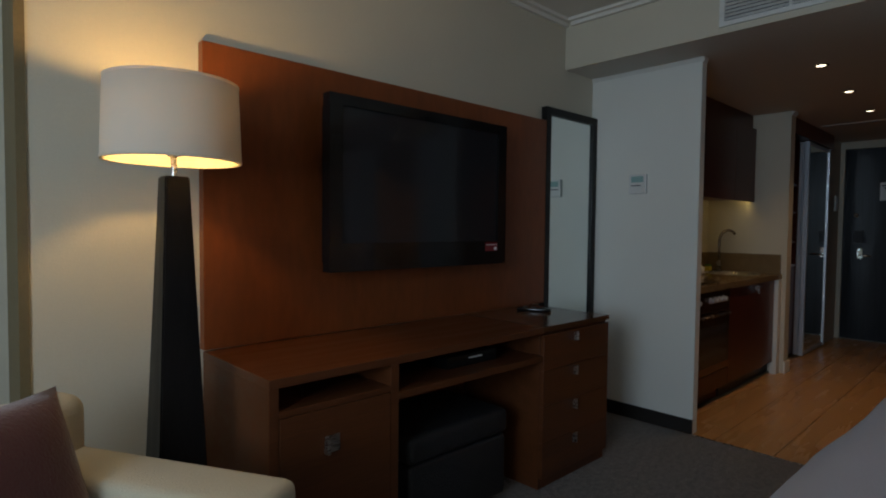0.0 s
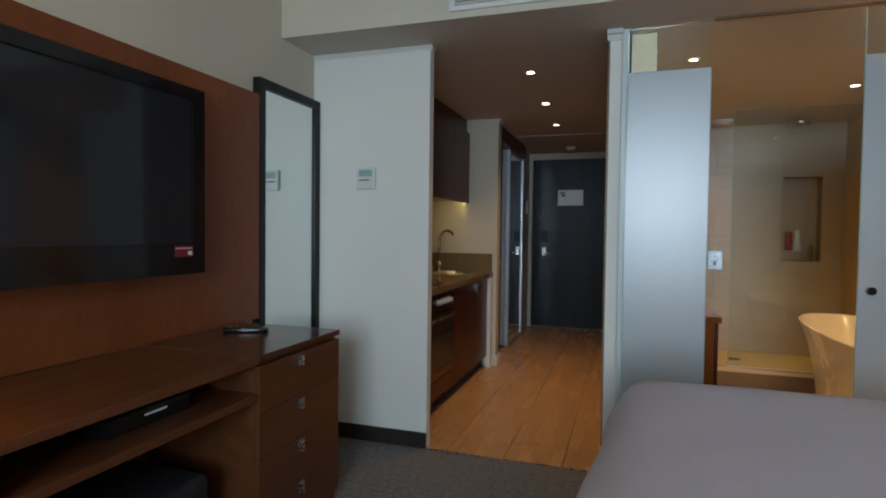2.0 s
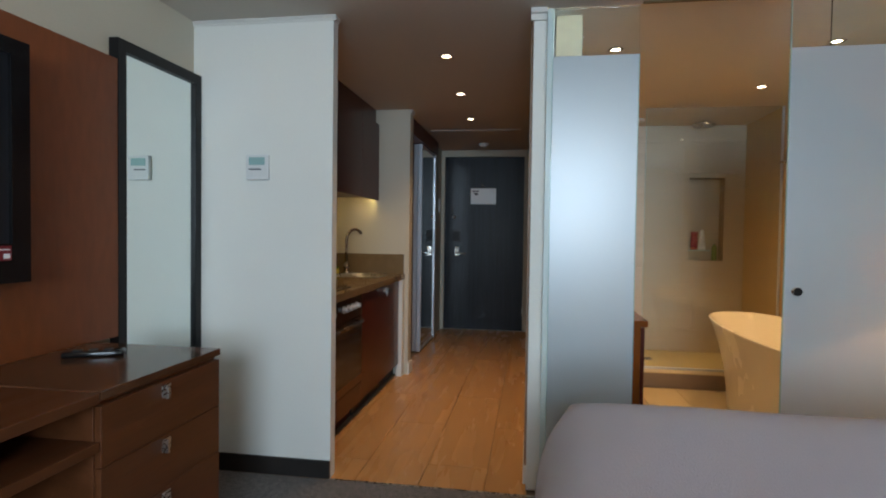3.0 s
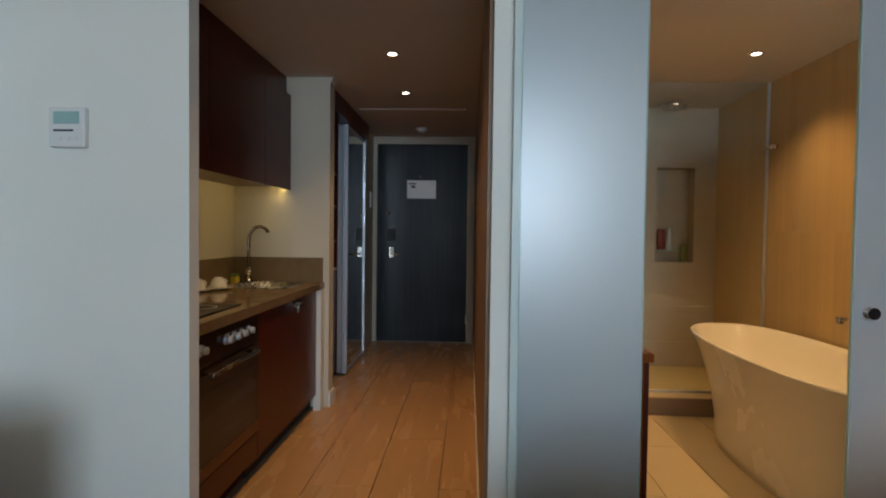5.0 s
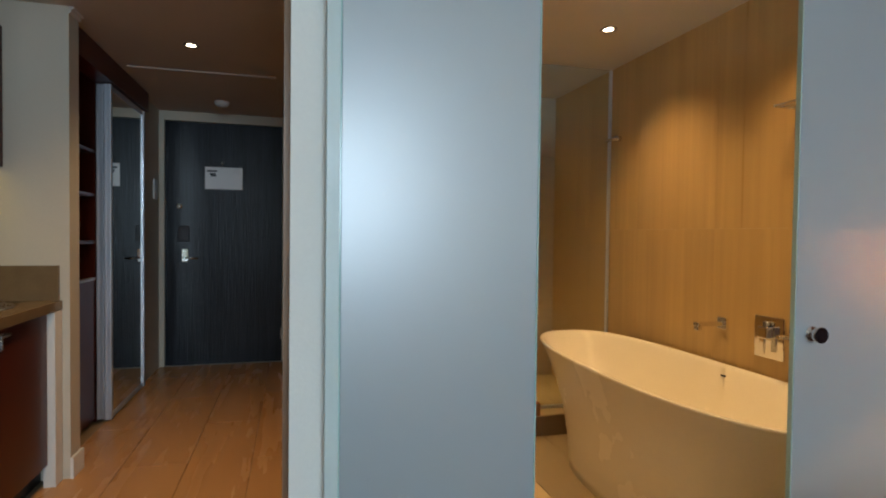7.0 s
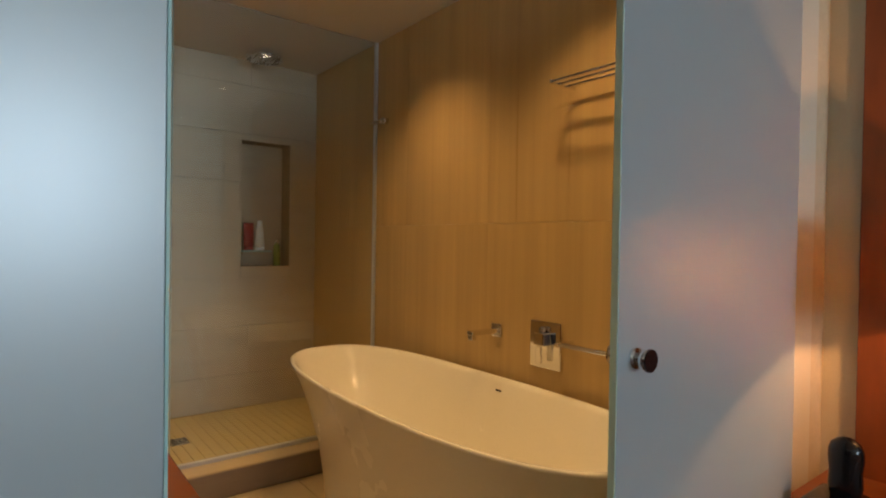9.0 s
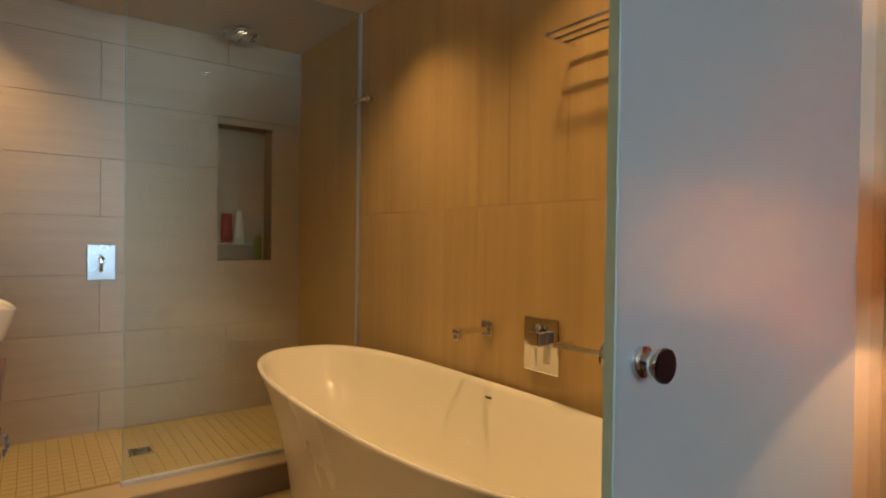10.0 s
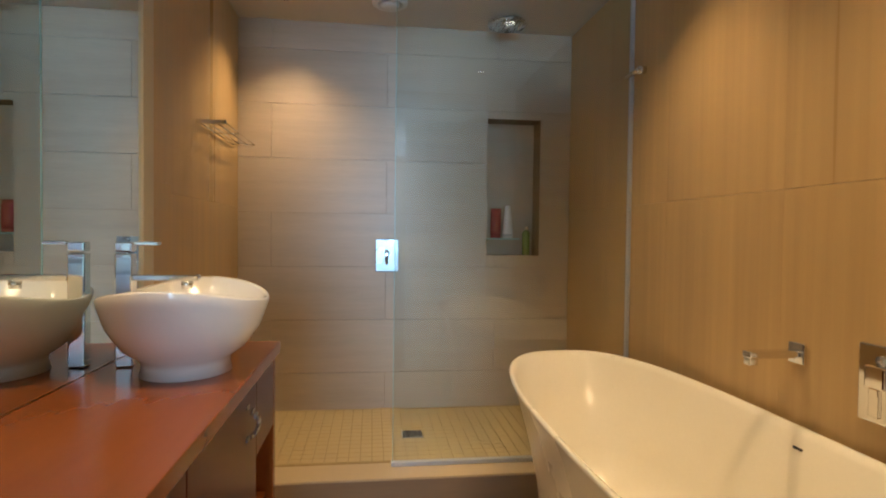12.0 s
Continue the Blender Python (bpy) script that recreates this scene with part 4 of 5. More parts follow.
door = thing("door_1", (XE + 0.03, 1.08, 0), "closed black stained ash entrance door", "door", kind="structure")
part("leaf", cuboid(XE + 0.012, 0.60, 0.006, XE + 0.055, 1.557, 2.10, 0.002), BLACK_ASH, door)
part("frame", joined(cuboid(XE - 0.012, 1.558, 0, XE + 0.08, 1.612, 2.152, 0.003), cuboid(XE - 0.012, 0.53, 0, XE + 0.08, 0.599, 2.152, 0.003), cuboid(XE - 0.012, 0.599, 2.101, XE + 0.08, 1.558, 2.152, 0.003)), WALL, door, "white painted door frame")
hd = part("handle_plate", cuboid(XE + 0.004, 1.375, 0.90, XE + 0.012, 1.425, 1.01, 0.002), CHROME, door, "chrome lock plate")
part("lever", joined(rod((XE + 0.004, 1.40, 0.935), (XE - 0.04, 1.40, 0.935), 0.008), rod((XE - 0.04, 1.408, 0.935), (XE - 0.04, 1.29, 0.930), 0.009)), CHROME, hd, "chrome lever handle", True)
part("lock_reader", cuboid(XE - 0.005, 1.365, 1.075, XE + 0.0115, 1.455, 1.205, 0.004), LEATHER, door, "black lock case")
part("dead_bolt", rod((XE - 0.012, 1.44, 1.374), (XE + 0.0118, 1.44, 1.374), 0.022, 20), CHROME, door, "chrome bolt knob", True)
part("peephole", rod((XE + 0.004, 1.10, 1.757), (XE + 0.0118, 1.10, 1.757), 0.010, 16), CHROME, door, "", True)
part("hinge", cuboid(XE + 0.002, 0.592, 0.2, XE + 0.0115, 0.61, 0.30, 0.002), STEEL, door)
notice = thing("door_notice", (XE, 1.09, 1.53), "white printed notice fixed on the black door", "notice")
sheet = part("sheet", cuboid(XE + 0.0095, 0.936, 1.53, XE + 0.0115, 1.242, 1.722), LAMINATED, notice)
for zz, a, b in ((1.680, 1.145, 1.225), (1.655, 1.155, 1.205), (1.640, 1.15, 1.195)):
    part("print", cuboid(XE + 0.0082, a, zz, XE + 0.0093, b, zz + 0.013), INK, sheet, "dark line of print")
intercom = thing("light_switch", (7.5, 1.60, 1.45), "white light switch panel beside the door", "light switch")
part("plate", cuboid(7.56, 1.586, 1.42, 7.66, 1.5995, 1.58, 0.003), PLASTIC_WHITE, intercom)
part("rocker", cuboid(7.59, 1.582, 1.47, 7.63, 1.5858, 1.53, 0.002), PLASTIC_WHITE, intercom)
det = thing("smoke_detector", (7.3, 1.05, ZC), "white round smoke detector on the corridor ceiling", "smoke detector")
part("body", lathe([(0.055, ZC - 0.001), (0.055, ZC - 0.015), (0.04, ZC - 0.035), (0.015, ZC - 0.042)], 7.3, 1.05, 32), PLASTIC_WHITE, det, "", True)

# ---- bathroom ----
plat = structure("shower_step", cuboid(5.54, YB, 0.0, XS + 0.011, 0.42, 0.118, 0.003), BATH_TILE, "raised tiled shower floor with a stone-look front", "shower step")
# thin slab over the step's front, darker brown than the tile on top
structure("shower_kerb_face", cuboid(5.532, YB, 0.0, 5.5395, 0.42, 0.113), KERB, "thin darker brown front face of the shower step", "shower step")
scr = thing("shower_screen", (5.66, -0.87, 0.12), "clear fixed glass shower screen with a steel floor channel", "shower screen")
part("glass", cuboid(5.655, YB + 0.003, 0.130, 5.665, -0.378, ZC - 0.003, 0.001, 1), SCREEN_GLASS, scr).visible_shadow = False
part("channel", cuboid(5.645, YB + 0.002, 0.119, 5.675, -0.37, 0.135, 0.001), ALU, scr, "aluminium channel")
part("edge", cuboid(5.655, -0.3778, 0.135, 5.665, -0.3755, ZC - 0.003), EDGE_GLASS, scr, "green polished edge")
part("wall_channel", cuboid(5.647, YB + 0.0005, 0.136, 5.673, YB + 0.012, ZC - 0.003), ALU, scr)
br = part("stay_bracket", joined(rod((5.55, YB + 0.001, 1.745), (5.55, YB + 0.03, 1.745), 0.016, 20), rod((5.55, YB + 0.028, 1.745), (5.655, YB + 0.028, 1.745), 0.011, 16)), CHROME, scr, "small chrome wall clamp", True)


def bathtub():
    th = thing("bathtub", (4.72, -1.03, 0), "white freestanding oval bathtub with flared rim", "bathtub")
    cx, cy, a, b = 4.655, -1.034, 0.880, 0.322
    seg = 72
    bm = bmesh.new()

    def ring(sa, sb, z, rise, power=2.7):
        out = []
        for k in range(seg):
            t = 2 * math.pi * k / seg
            c, s = math.cos(t), math.sin(t)
            x = math.copysign(abs(c) ** (2 / power), c)
            y = math.copysign(abs(s) ** (2 / power), s)
            out.append(bm.verts.new((cx + sa * x, cy + sb * y, z + rise * x * x)))
        return out

    rings = [ring(0.60, 0.235, 0.0, 0), ring(0.605, 0.24, 0.05, 0), ring(0.62, 0.245, 0.16, 0), ring(0.66, 0.258, 0.30, 0), ring(0.735, 0.28, 0.43, 0.0),
             ring(0.82, 0.302, 0.535, 0.008), ring(a, b, 0.588, 0.012), ring(a + 0.004, b + 0.002, 0.595, 0.012), ring(a - 0.003, b - 0.003, 0.600, 0.012),
             ring(a - 0.014, b - 0.012, 0.598, 0.012), ring(a - 0.028, b - 0.022, 0.58, 0.012), ring(0.73, 0.265, 0.47, 0.0), ring(0.65, 0.238, 0.31, 0),
             ring(0.56, 0.205, 0.17, 0), ring(0.45, 0.15, 0.125, 0), ring(0.2, 0.07, 0.115, 0)]
    for lo, hi in zip(rings, rings[1:]):
        for k in range(seg):
            bm.faces.new((lo[k], lo[(k + 1) % seg], hi[(k + 1) % seg], hi[k]))
    bm.faces.new(rings[0][::-1])
    bm.faces.new(rings[-1])
    bmesh.ops.recalc_face_normals(bm, faces=bm.faces[:])
    part("shell", bm, ACRYLIC, th, "", True)
    part("overflow", cuboid(4.606, -1.336, 0.548, 4.638, -1.324, 0.556, 0.002), PLASTIC_BLACK, th, "dark overflow slot")
    part("drain", lathe([(0.03, 0.1155), (0.03, 0.12), (0.01, 0.122)], cx, cy, 24), CHROME, th, "", True)


bathtub()

spout = thing("bath_spout", (4.69, YB, 0.775), "chrome wall-mounted bath spout", "bath spout")
part("rosette", cuboid(4.663, YB + 0.001, 0.747, 4.717, YB + 0.012, 0.801, 0.003), CHROME, spout, "square chrome wall plate")
part("pipe", joined(cuboid(4.674, YB + 0.012, 0.763, 4.706, YB + 0.150, 0.782, 0.004), cuboid(4.678, YB + 0.124, 0.745, 4.702, YB + 0.148, 0.764, 0.003)), CHROME, spout, "flat square-edged chrome spout")
mixer = thing("bath_mixer", (4.43, YB, 0.75), "square chrome wall mixer for the bath", "mixer")
part("plate", cuboid(4.358, YB + 0.001, 0.668, 4.506, YB + 0.010, 0.840, 0.004), CHROME, mixer)
part("lever", joined(cuboid(4.408, YB + 0.01, 0.752, 4.456, YB + 0.045, 0.80, 0.004), cuboid(4.42, YB + 0.034, 0.692, 4.444, YB + 0.045, 0.753, 0.002)), CHROME, mixer, "square chrome lever")
part("diverter", rod((4.432, YB + 0.01, 0.81), (4.432, YB + 0.03, 0.81), 0.012), CHROME, mixer, "", True)


def towel_rail(name, x0, x1, z, label):
    r = thing(name, ((x0 + x1) / 2, YB, z), label, "towel rail")
    for d in (0.055, 0.085):
        part("bar", rod((x0, YB + d, z), (x1, YB + d, z), 0.005, 10), CHROME, r, "", True)
    for x in (x0 + 0.01, x1 - 0.01):
        part("bracket", cuboid(x - 0.006, YB + 0.001, z - 0.008, x + 0.006, YB + 0.09, z + 0.006, 0.002), CHROME, r)


towel_rail("towel_rail", 3.78, 4.322, 0.78, "double chrome towel rail beside the bath mixer")


def towel_shelf(x0, x1, z):
    r = thing("towel_rack", ((x0 + x1) / 2, YB, z), "chrome wire towel rack high on the tiled wall", "towel rack")
    for d in (0.035, 0.078, 0.12):
        part("bar", rod((x0, YB + d, z), (x1, YB + d, z), 0.005, 10), CHROME, r, "", True)
    for x in (x0, x1):
        part("end_bracket", cuboid(x - 0.004, YB + 0.001, z - 0.008, x + 0.004, YB + 0.126, z + 0.006, 0.002), CHROME, r, "flat chrome end bracket")


towel_shelf(3.75, 4.322, 1.662)

valve = thing("shower_valve", (XS, -0.36, 0.97), "square chrome shower valve plate on the tiled wall", "shower valve")
part("plate", cuboid(XS - 0.012, -0.428, 0.864, XS - 0.003, -0.305, 1.040, 0.004), SATIN, valve)
part("lever", joined(rod((XS - 0.01, -0.363, 0.972), (XS - 0.05, -0.363, 0.972), 0.012, 16), cuboid(XS - 0.055, -0.371, 0.907, XS - 0.042, -0.355, 0.987, 0.002)), CHROME, valve, "", True)
shead = thing("rain_shower", (6.2, -0.96, 2.11), "round chrome rain shower head hung from the ceiling", "shower head")
part("arm", rod((6.2, -0.96, ZC), (6.2, -0.96, 2.158), 0.011), CHROME, shead, "", True)
part("rose", lathe([(0.018, 2.17), (0.03, 2.16), (0.095, 2.15), (0.10, 2.138), (0.095, 2.132), (0.02, 2.132)], 6.2, -0.96, 40), STEEL, shead, "", True)
fan = thing("extractor_fan", (6.1, -0.36, ZC), "round white extractor valve in the bathroom ceiling", "extractor fan")
part("ring", lathe([(0.085, ZC - 0.001), (0.085, ZC - 0.012), (0.07, ZC - 0.022), (0.055, ZC - 0.016), (0.055, ZC - 0.001)], 6.1, -0.36, 40, False), PLASTIC_WHITE, fan, "", True)
part("disc", lathe([(0.045, ZC - 0.012), (0.048, ZC - 0.02), (0.03, ZC - 0.03), (0.005, ZC - 0.032)], 6.1, -0.36, 32), PLASTIC_WHITE, fan, "", True)

# niche: shelf and bottles
nsh = thing("niche_shelf", (XS + 0.06, -1.05, 1.05), "small glass shelf in the shower niche", "shelf")
part("pane", cuboid(XS + 0.005, -1.10, 1.045, XS + 0.138, -0.912, 1.053), EDGE_GLASS, nsh)
part("bracket", cuboid(XS + 0.02, -0.925, 1.03, XS + 0.04, -0.911, 1.0445), CHROME, nsh)


def bottle(x, y, z, r, h, mat, cap, label, name="bottle"):
    b = thing(name, (x, y, z), label, "bottle", "bottles in the niche")
    part("body", lathe([(r * 0.9, z + 0.0005), (r, z + 0.006), (r, z + h * 0.75), (r * 0.8, z + h * 0.83), (r * 0.4, z + h * 0.86)], x, y, 24), mat, b, "", True)
    part("cap", lathe([(r * 0.55, z + h * 0.861), (r * 0.55, z + h)], x, y, 20), cap, b, "", True)


def tube(x, y, z, half, h, taper, mat, label):
    """A flat squeeze tube that stands on its cap and narrows to its upper edge."""
    b = thing("squeeze_tube", (x, y, z), label, "bottle", "bottles in the niche")
    part("cap", lathe([(0.016, z + 0.0005), (0.017, z + 0.003), (0.017, z + 0.022)], x, y, 24, True, half * 0.92 / 0.017), mat, b, "", True)
    rows = [(0.019, z + 0.0225, half), (0.019, z + h * 0.45, half * (1 - 0.4 * (1 - taper))), (0.011, z + h * 0.85, half * (1 - 0.85 * (1 - taper))), (0.003, z + h, half * taper)]
    bm = bmesh.new()
    rings = [[bm.verts.new((x + d * math.cos(math.tau * k / 24), y + w * math.sin(math.tau * k / 24), zz)) for k in range(24)] for d, zz, w in rows]
    for low, high in zip(rings, rings[1:]):
        for k in range(24):
            bm.faces.new((low[k], low[(k + 1) % 24], high[(k + 1) % 24], high[k]))
    bm.faces.new(rings[0][::-1])
    bm.faces.new(rings[-1])
    part("body", bm, mat, b, "", True)


tube(XS + 0.07, -0.977, 1.0535, 0.031, 0.166, 0.96, RED_BOTTLE, "dark red plastic squeeze tube on the niche's shelf")
tube(XS + 0.07, -1.046, 1.0535, 0.031, 0.182, 0.45, PLASTIC_WHITE, "white tapered plastic squeeze tube on the niche's shelf")
bottle(XS + 0.06, -1.15, 0.9585, 0.022, 0.16, GREEN_GLASS, CHROME, "green bottle with a silver cap in the niche")

# corner rack on the left shower wall
rack = thing("shower_rack", (6.0, 0.40, 1.50), "chrome wire shower shelf on the tiled side wall", "shower shelf")
part("front_plate", cuboid(5.705, 0.295, 1.495, 5.713, 0.408, 1.513, 0.002), CHROME, rack)
for y in (0.30, 0.335, 0.37, 0.402):
    part("wire", rod((5.713, y, 1.503), (6.27, y, 1.503), 0.003, 8), CHROME, rack, "", True)
for x in (5.95, 6.268):
    part("cross_wire", rod((x, 0.297, 1.50), (x, 0.409, 1.50), 0.003, 8), CHROME, rack, "", True)

# vanity
VZ = 0.775
van = thing("vanity", (4.3, 0.2, 0), "polished red mahogany vanity unit with dark doors", "vanity")
VX0, VX1, VY = 3.75, 4.93, -0.042
part("top", cuboid(VX0, VY, VZ - 0.03, VX1, 0.2845, VZ, 0.002), VANITY_WOOD, van, "glossy red mahogany top")
part("body", cuboid(VX0 + 0.01, VY + 0.03, 0.10, VX1 - 0.25, 0.282, VZ - 0.031, 0.002), VANITY_WOOD, van)
part("side_panel", cuboid(VX1 - 0.03, VY + 0.012, 0.0, VX1 - 0.002, 0.282, VZ - 0.031, 0.002), VANITY_WOOD, van)
part("low_shelf", cuboid(VX1 - 0.25, VY + 0.03, 0.36, VX1 - 0.031, 0.282, 0.38), VANITY_WOOD, van)
part("plinth", cuboid(VX0 + 0.03, VY + 0.07, 0.0, VX1 - 0.25, 0.282, 0.0995), DARK_SKIRT, van)
for k, (a, b) in enumerate(((VX0 + 0.012, 4.2), (4.204, VX1 - 0.252))):
    vd = part("door", cuboid(a, VY + 0.012, 0.11, b, VY + 0.0295, VZ - 0.033, 0.002), CHERRY, van, "dark veneer door")
    part("handle", joined(*[cuboid(b - 0.09 - 0.011, VY - 0.014 + 0.024 * (q / 4 - 1) ** 2, 0.628 + 0.0085 * q, b - 0.09 + 0.011, VY - 0.009 + 0.024 * (q / 4 - 1) ** 2, 0.637 + 0.0085 * q) for q in range(9)]), STEEL, vd, "arched satin steel pull")
vd = part("drawer", cuboid(VX1 - 0.248, VY + 0.012, 0.56, VX1 - 0.032, VY + 0.0295, VZ - 0.033, 0.002), CHERRY, van, "dark veneer drawer front")
towel = thing("rolled_towel", (4.8, 0.1, 0.38), "rolled pale towel on the open vanity shelf", "towel")
part("roll", rod((4.80, 0.03, 0.445), (4.80, 0.27, 0.445), 0.064, 28), SHEET, towel, "", True)


def basin():
    th = thing("basin", (4.55, 0.12, VZ), "white ceramic vessel basin with a curved rim", "basin")
    cx, cy, seg = 4.62, 0.10, 56
    bm = bmesh.new()

    def ring(rx, ry, z, rise):
        return [bm.verts.new((cx + rx * math.cos(2 * math.pi * k / seg), cy + ry * math.sin(2 * math.pi * k / seg), VZ + z + rise * math.cos(2 * math.pi * k / seg) ** 2)) for k in range(seg)]

    rings = [ring(0.105, 0.09, 0.0, 0), ring(0.10, 0.085, 0.02, 0), ring(0.106, 0.09, 0.032, 0), ring(0.14, 0.122, 0.055, 0.004), ring(0.168, 0.148, 0.095, 0.012), ring(0.181, 0.161, 0.132, 0.024),
             ring(0.185, 0.165, 0.15, 0.03), ring(0.183, 0.163, 0.154, 0.03), ring(0.175, 0.155, 0.15, 0.03), ring(0.158, 0.137, 0.095, 0.012), ring(0.11, 0.09, 0.052, 0), ring(0.03, 0.03, 0.043, 0)]
    for lo, hi in zip(rings, rings[1:]):
        for k in range(seg):
            bm.faces.new((lo[k], lo[(k + 1) % seg], hi[(k + 1) % seg], hi[k]))
    bm.faces.new(rings[0][::-1])
    bm.faces.new(rings[-1])
    bmesh.ops.recalc_face_normals(bm, faces=bm.faces[:])
    part("bowl", bm, CERAMIC, th, "", True)
    part("drain", lathe([(0.022, VZ + 0.0435), (0.022, VZ + 0.05), (0.006, VZ + 0.051)], cx, cy, 20), CHROME, th, "", True)


basin()
bt = thing("basin_tap", (4.66, 0.238, VZ), "tall square chrome basin tap", "tap")
BX, BYY = 4.66, 0.238
part("body", cuboid(BX - 0.015, BYY - 0.017, VZ + 0.0005, BX + 0.015, BYY + 0.017, VZ + 0.243, 0.003), CHROME, bt)
part("spout", cuboid(BX - 0.013, BYY - 0.15, VZ + 0.185, BX + 0.013, BYY - 0.0172, VZ + 0.198, 0.002), CHROME, bt)
part("outlet", rod((BX, BYY - 0.125, VZ + 0.1848), (BX, BYY - 0.125, VZ + 0.168), 0.012), CHROME, bt, "", True)
part("lever", joined(cuboid(BX - 0.015, BYY - 0.017, VZ + 0.247, BX + 0.015, BYY + 0.017, VZ + 0.268, 0.003), cuboid(BX - 0.012, BYY - 0.068, VZ + 0.261, BX + 0.012, BYY - 0.02, VZ + 0.269, 0.002)), CHROME, bt)
bmir = thing("bathroom_mirror", (4.4, 0.30, VZ), "large frameless wall mirror above the vanity", "mirror")
part("mirror_glass", cuboid(3.75, 0.285, VZ + 0.001, 4.86, 0.2915, ZC - 0.002), MIRROR, bmir)
part("edge_trim", cuboid(4.8605, 0.279, VZ + 0.001, 4.925, 0.2915, ZC - 0.002), WALL, bmir, "cream edge strip")

# ---- tiles, laid piece by piece ----
def tiles(parent, axis, plane, thick, a0, a1, b0, b1, wa, wb, mat, gap=0.003, shift=0.5, offset_a=0.0, offset_b=0.0, hole=None, name="tile", face=1, edge=0.0012):
    """Lay tiles on a plane. axis: the plane's normal; a and b run along the other two axes. hole: (a0, a1, b0, b1) left free."""
    cache = {}
    row = 0
    b = b0 - offset_b
    while b < b1 - 0.004:
        a = a0 - offset_a - (wa * shift if row % 2 else 0)
        while a < a1 - 0.004:
            pieces = [(max(a, a0), min(a + wa, a1), max(b, b0), min(b + wb, b1))]
            if hole:
                out = []
                for p0, p1, q0, q1 in pieces:
                    h0, h1, k0, k1 = hole
                    if p1 <= h0 or p0 >= h1 or q1 <= k0 or q0 >= k1:
                        out.append((p0, p1, q0, q1))
                    else:
                        out += [(p0, min(h0, p1), q0, q1), (max(h1, p0), p1, q0, q1), (max(p0, h0), min(p1, h1), q0, min(k0, q1)), (max(p0, h0), min(p1, h1), max(k1, q0), q1)]
                pieces = out
            for p0, p1, q0, q1 in pieces:
                w, h = round(p1 - p0 - gap, 4), round(q1 - q0 - gap, 4)
                if w < 0.004 or h < 0.004:
                    continue
                if (w, h) not in cache:
                    if axis == "x":
                        bm = cuboid(-thick / 2, -w / 2, -h / 2, thick / 2, w / 2, h / 2, edge, 1)
                    elif axis == "y":
                        bm = cuboid(-w / 2, -thick / 2, -h / 2, w / 2, thick / 2, h / 2, edge, 1)
                    else:
                        bm = cuboid(-w / 2, -h / 2, -thick / 2, w / 2, h / 2, thick / 2, edge, 1)
                    me = bpy.data.meshes.new(name)
                    bm.to_mesh(me)
                    bm.free()
                    me.materials.append(mat)
                    cache[(w, h)] = me
                ob = new(name, cache[(w, h)])
                c, d = (p0 + p1) / 2, (q0 + q1) / 2
                e = plane + face * thick / 2
                ob.location = (e, c, d) if axis == "x" else (c, e, d) if axis == "y" else (c, d, e)
                ob.parent = parent
                ob.matrix_parent_inverse = parent.matrix_basis.inverted()
            a += wa
        b += wb
        row += 1


def tiled(name, label, at):
    return thing(name, at, label, "tiling", kind="structure")


T = 0.0115
tiles(tiled("tiles_corridor_floor", "tan wood-look floor tiles of the corridor", (5, 1, -0.012)), "z", -0.012, 0.012, 3.538, XE, YC, 1.60, 1.2, 0.306, FLOOR_TILE, shift=0.5, offset_a=0.35, offset_b=0.117, edge=0.0005)
tiles(tiled("tiles_bathroom_floor", "tan stone-look floor tiles of the bathroom", (4.5, -0.5, -0.012)), "z", -0.012, 0.012, 3.538, 5.531, YB, 0.42, 1.2, 0.29, BATH_TILE, shift=0.5, offset_a=0.35, offset_b=0.1)
tiles(tiled("tiles_bath_side_wall", "tan vertically grained tiles beside the bathtub", (5, YB, 0)), "y", YB - T - 0.0015, T, XG + 0.092, XS + 0.01, 0.0, ZC, 0.60, 1.2, SIDE_TILE, gap=0.0008, edge=0.0002, shift=0.0, offset_a=0.12)
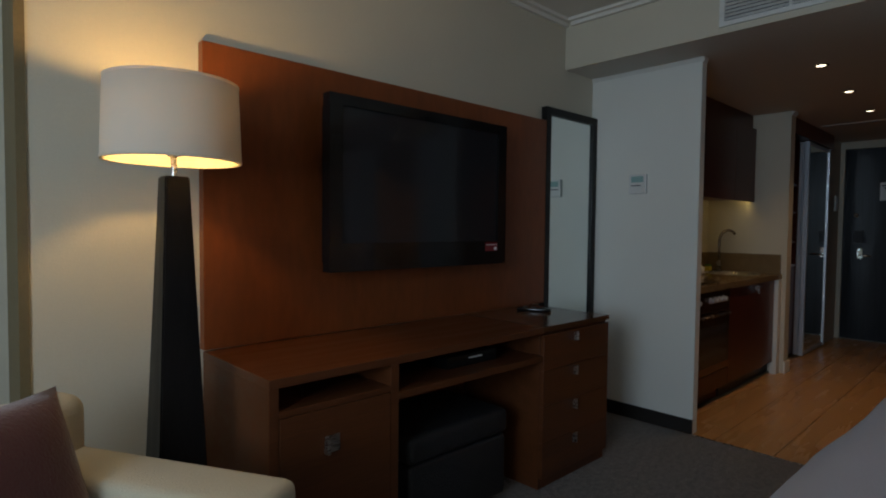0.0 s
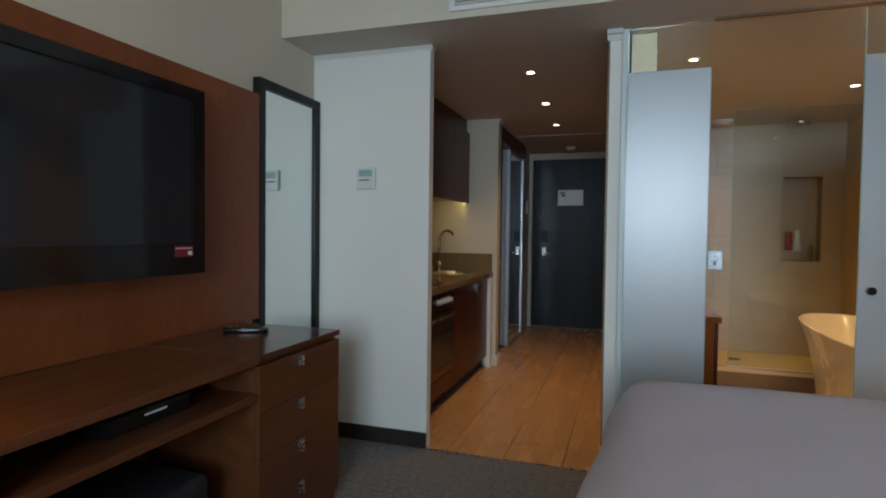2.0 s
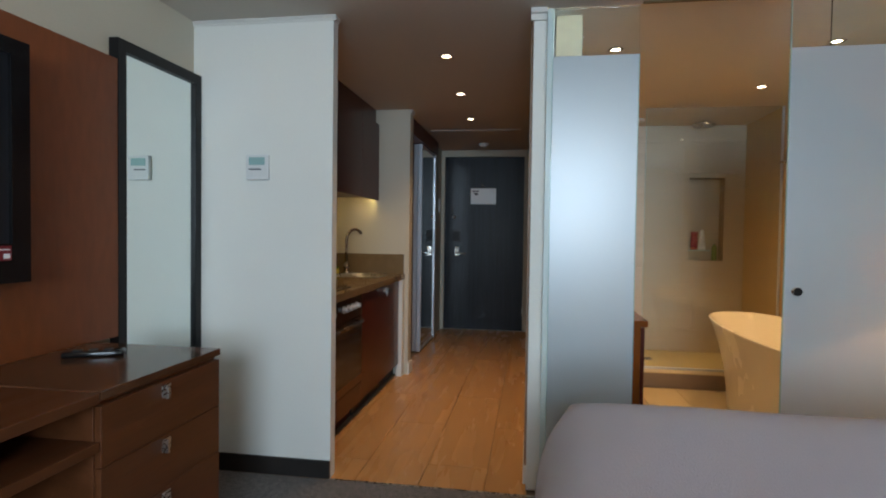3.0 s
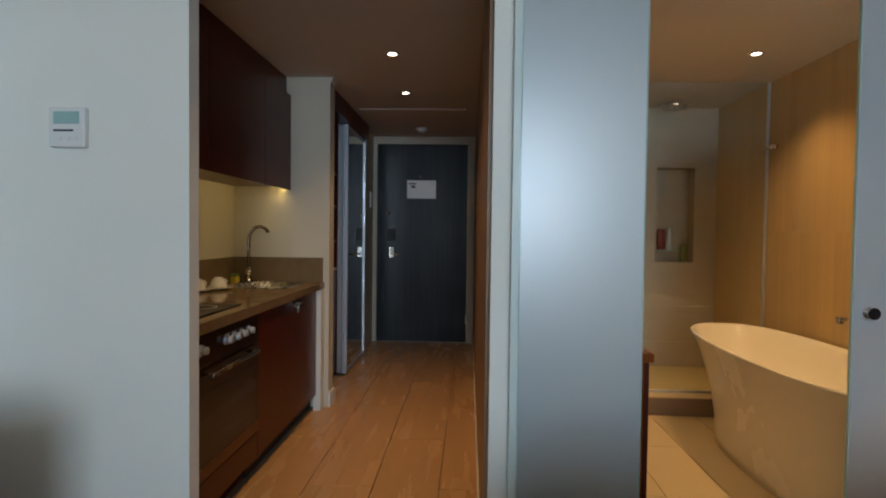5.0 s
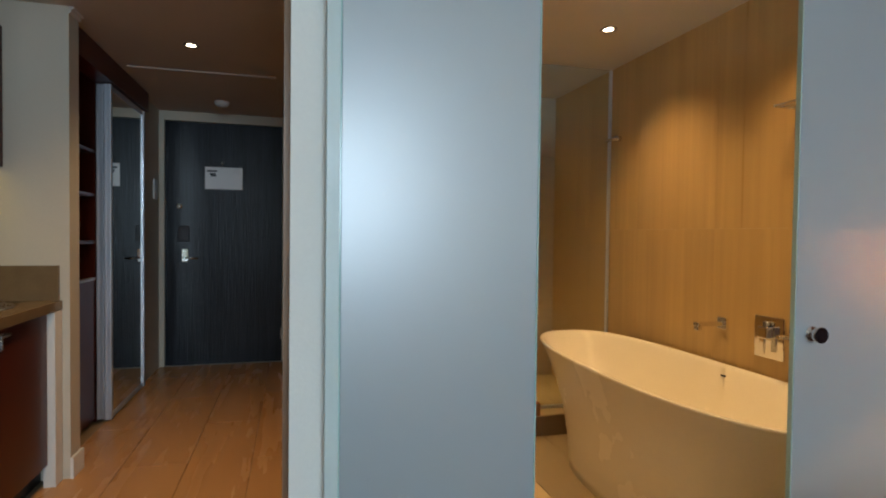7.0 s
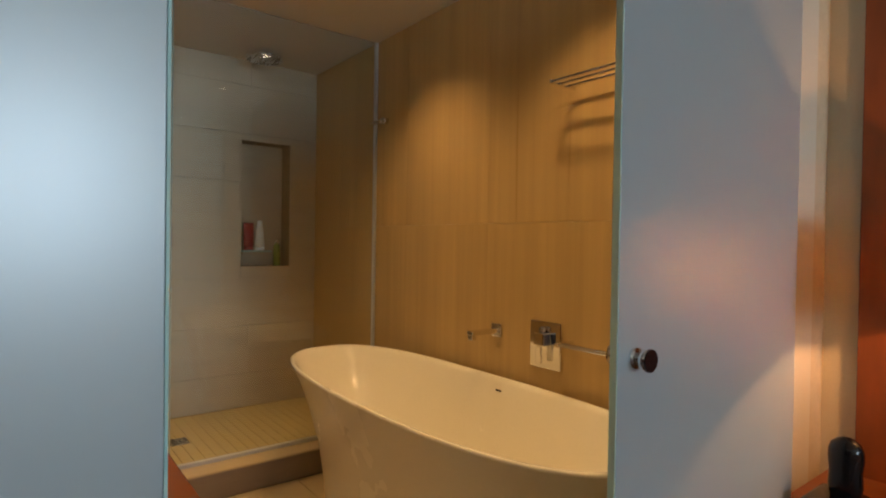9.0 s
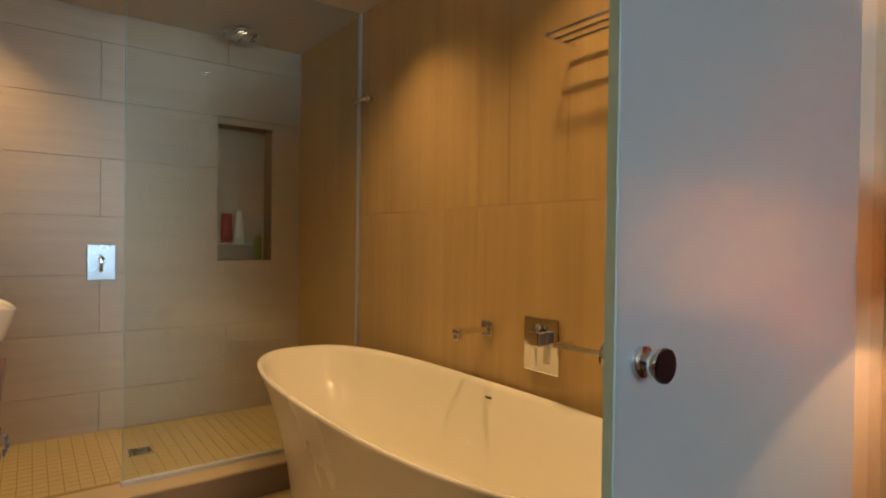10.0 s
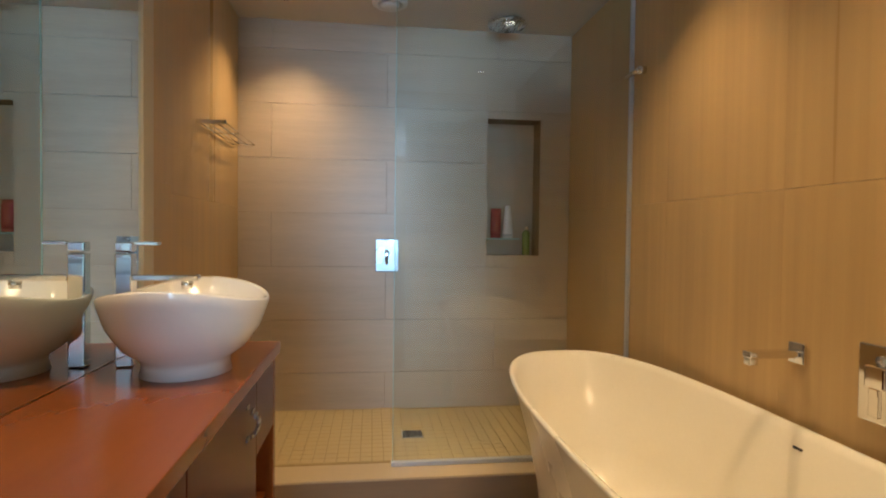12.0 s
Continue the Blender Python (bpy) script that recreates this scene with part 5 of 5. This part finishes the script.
tiles(tiled("tiles_shower_back_wall", "grey-tan horizontally grained tiles behind the shower", (XS, -0.5, 0.12)), "x", XS + 0.0005, T, YB, 0.42, 0.119, ZC, 1.2, 0.285, WALL_TILE, shift=0.5, offset_a=0.18, offset_b=0.083, gap=0.0017, edge=0.0004, hole=(-1.21, -0.91, 0.958, 1.708))
tiles(tiled("tiles_shower_left_wall", "tan tiles of the shower side wall", (5.8, 0.41, 0.0)), "y", 0.41 - 0.0005, T - 0.002, 5.062, XS - 0.002, 0.0, ZC, 0.60, 1.2, SIDE_TILE, gap=0.0008, edge=0.0002, shift=0.0)
tiles(tiled("tiles_vanity_return", "tan tiles on the boxed-out wall beside the mirror", (5.0, 0.29, 0.0)), "y", 0.2915, T - 0.002, 4.926, 5.062, 0.0, ZC, 0.60, 1.2, SIDE_TILE, gap=0.0008, edge=0.0002, shift=0.0, face=-1)
structure("shower_floor_bed", cuboid(5.69, YB + 0.002, 0.1182, XS - 0.002, 0.408, 0.1195), MOSAIC_GROUT, "sandy grout bed of the shower floor", "floor")
tiles(tiled("tiles_shower_floor", "small sandy mosaic tiles of the shower floor", (6, -0.4, 0.118)), "z", 0.1187, 0.005, 5.70, XS - 0.004, -0.44, 0.405, 0.049, 0.049, MOSAIC, gap=0.003, shift=0.0, name="mosaic_tile", edge=0.0006)
far_tiles = bmesh.new()
for u in range(14):
    for v in range(19):
        x, y = 5.70 + 0.049 * u, -0.44 - 0.049 * (v + 1)
        bmesh.ops.create_cube(far_tiles, size=1, matrix=Matrix.LocRotScale((x + 0.0245, y + 0.0245, 0.1212), None, (0.046, 0.046, 0.005)))
tagged(mesh_object("mosaic_tiles", far_tiles, MOSAIC), "small sandy mosaic tiles behind the shower screen", "mosaic", "", "stuff")
drain = thing("shower_drain", (6.0, -0.48, 0.12), "square steel floor drain in the shower", "drain")
part("grate", cuboid(5.95, -0.53, 0.1238, 6.05, -0.43, 0.1265, 0.001), STEEL, drain)
part("slot", joined(*[cuboid(5.957 + 0.0125 * k, -0.522, 0.1266, 5.964 + 0.0125 * k, -0.438, 0.1272) for k in range(7)]), INK, drain)
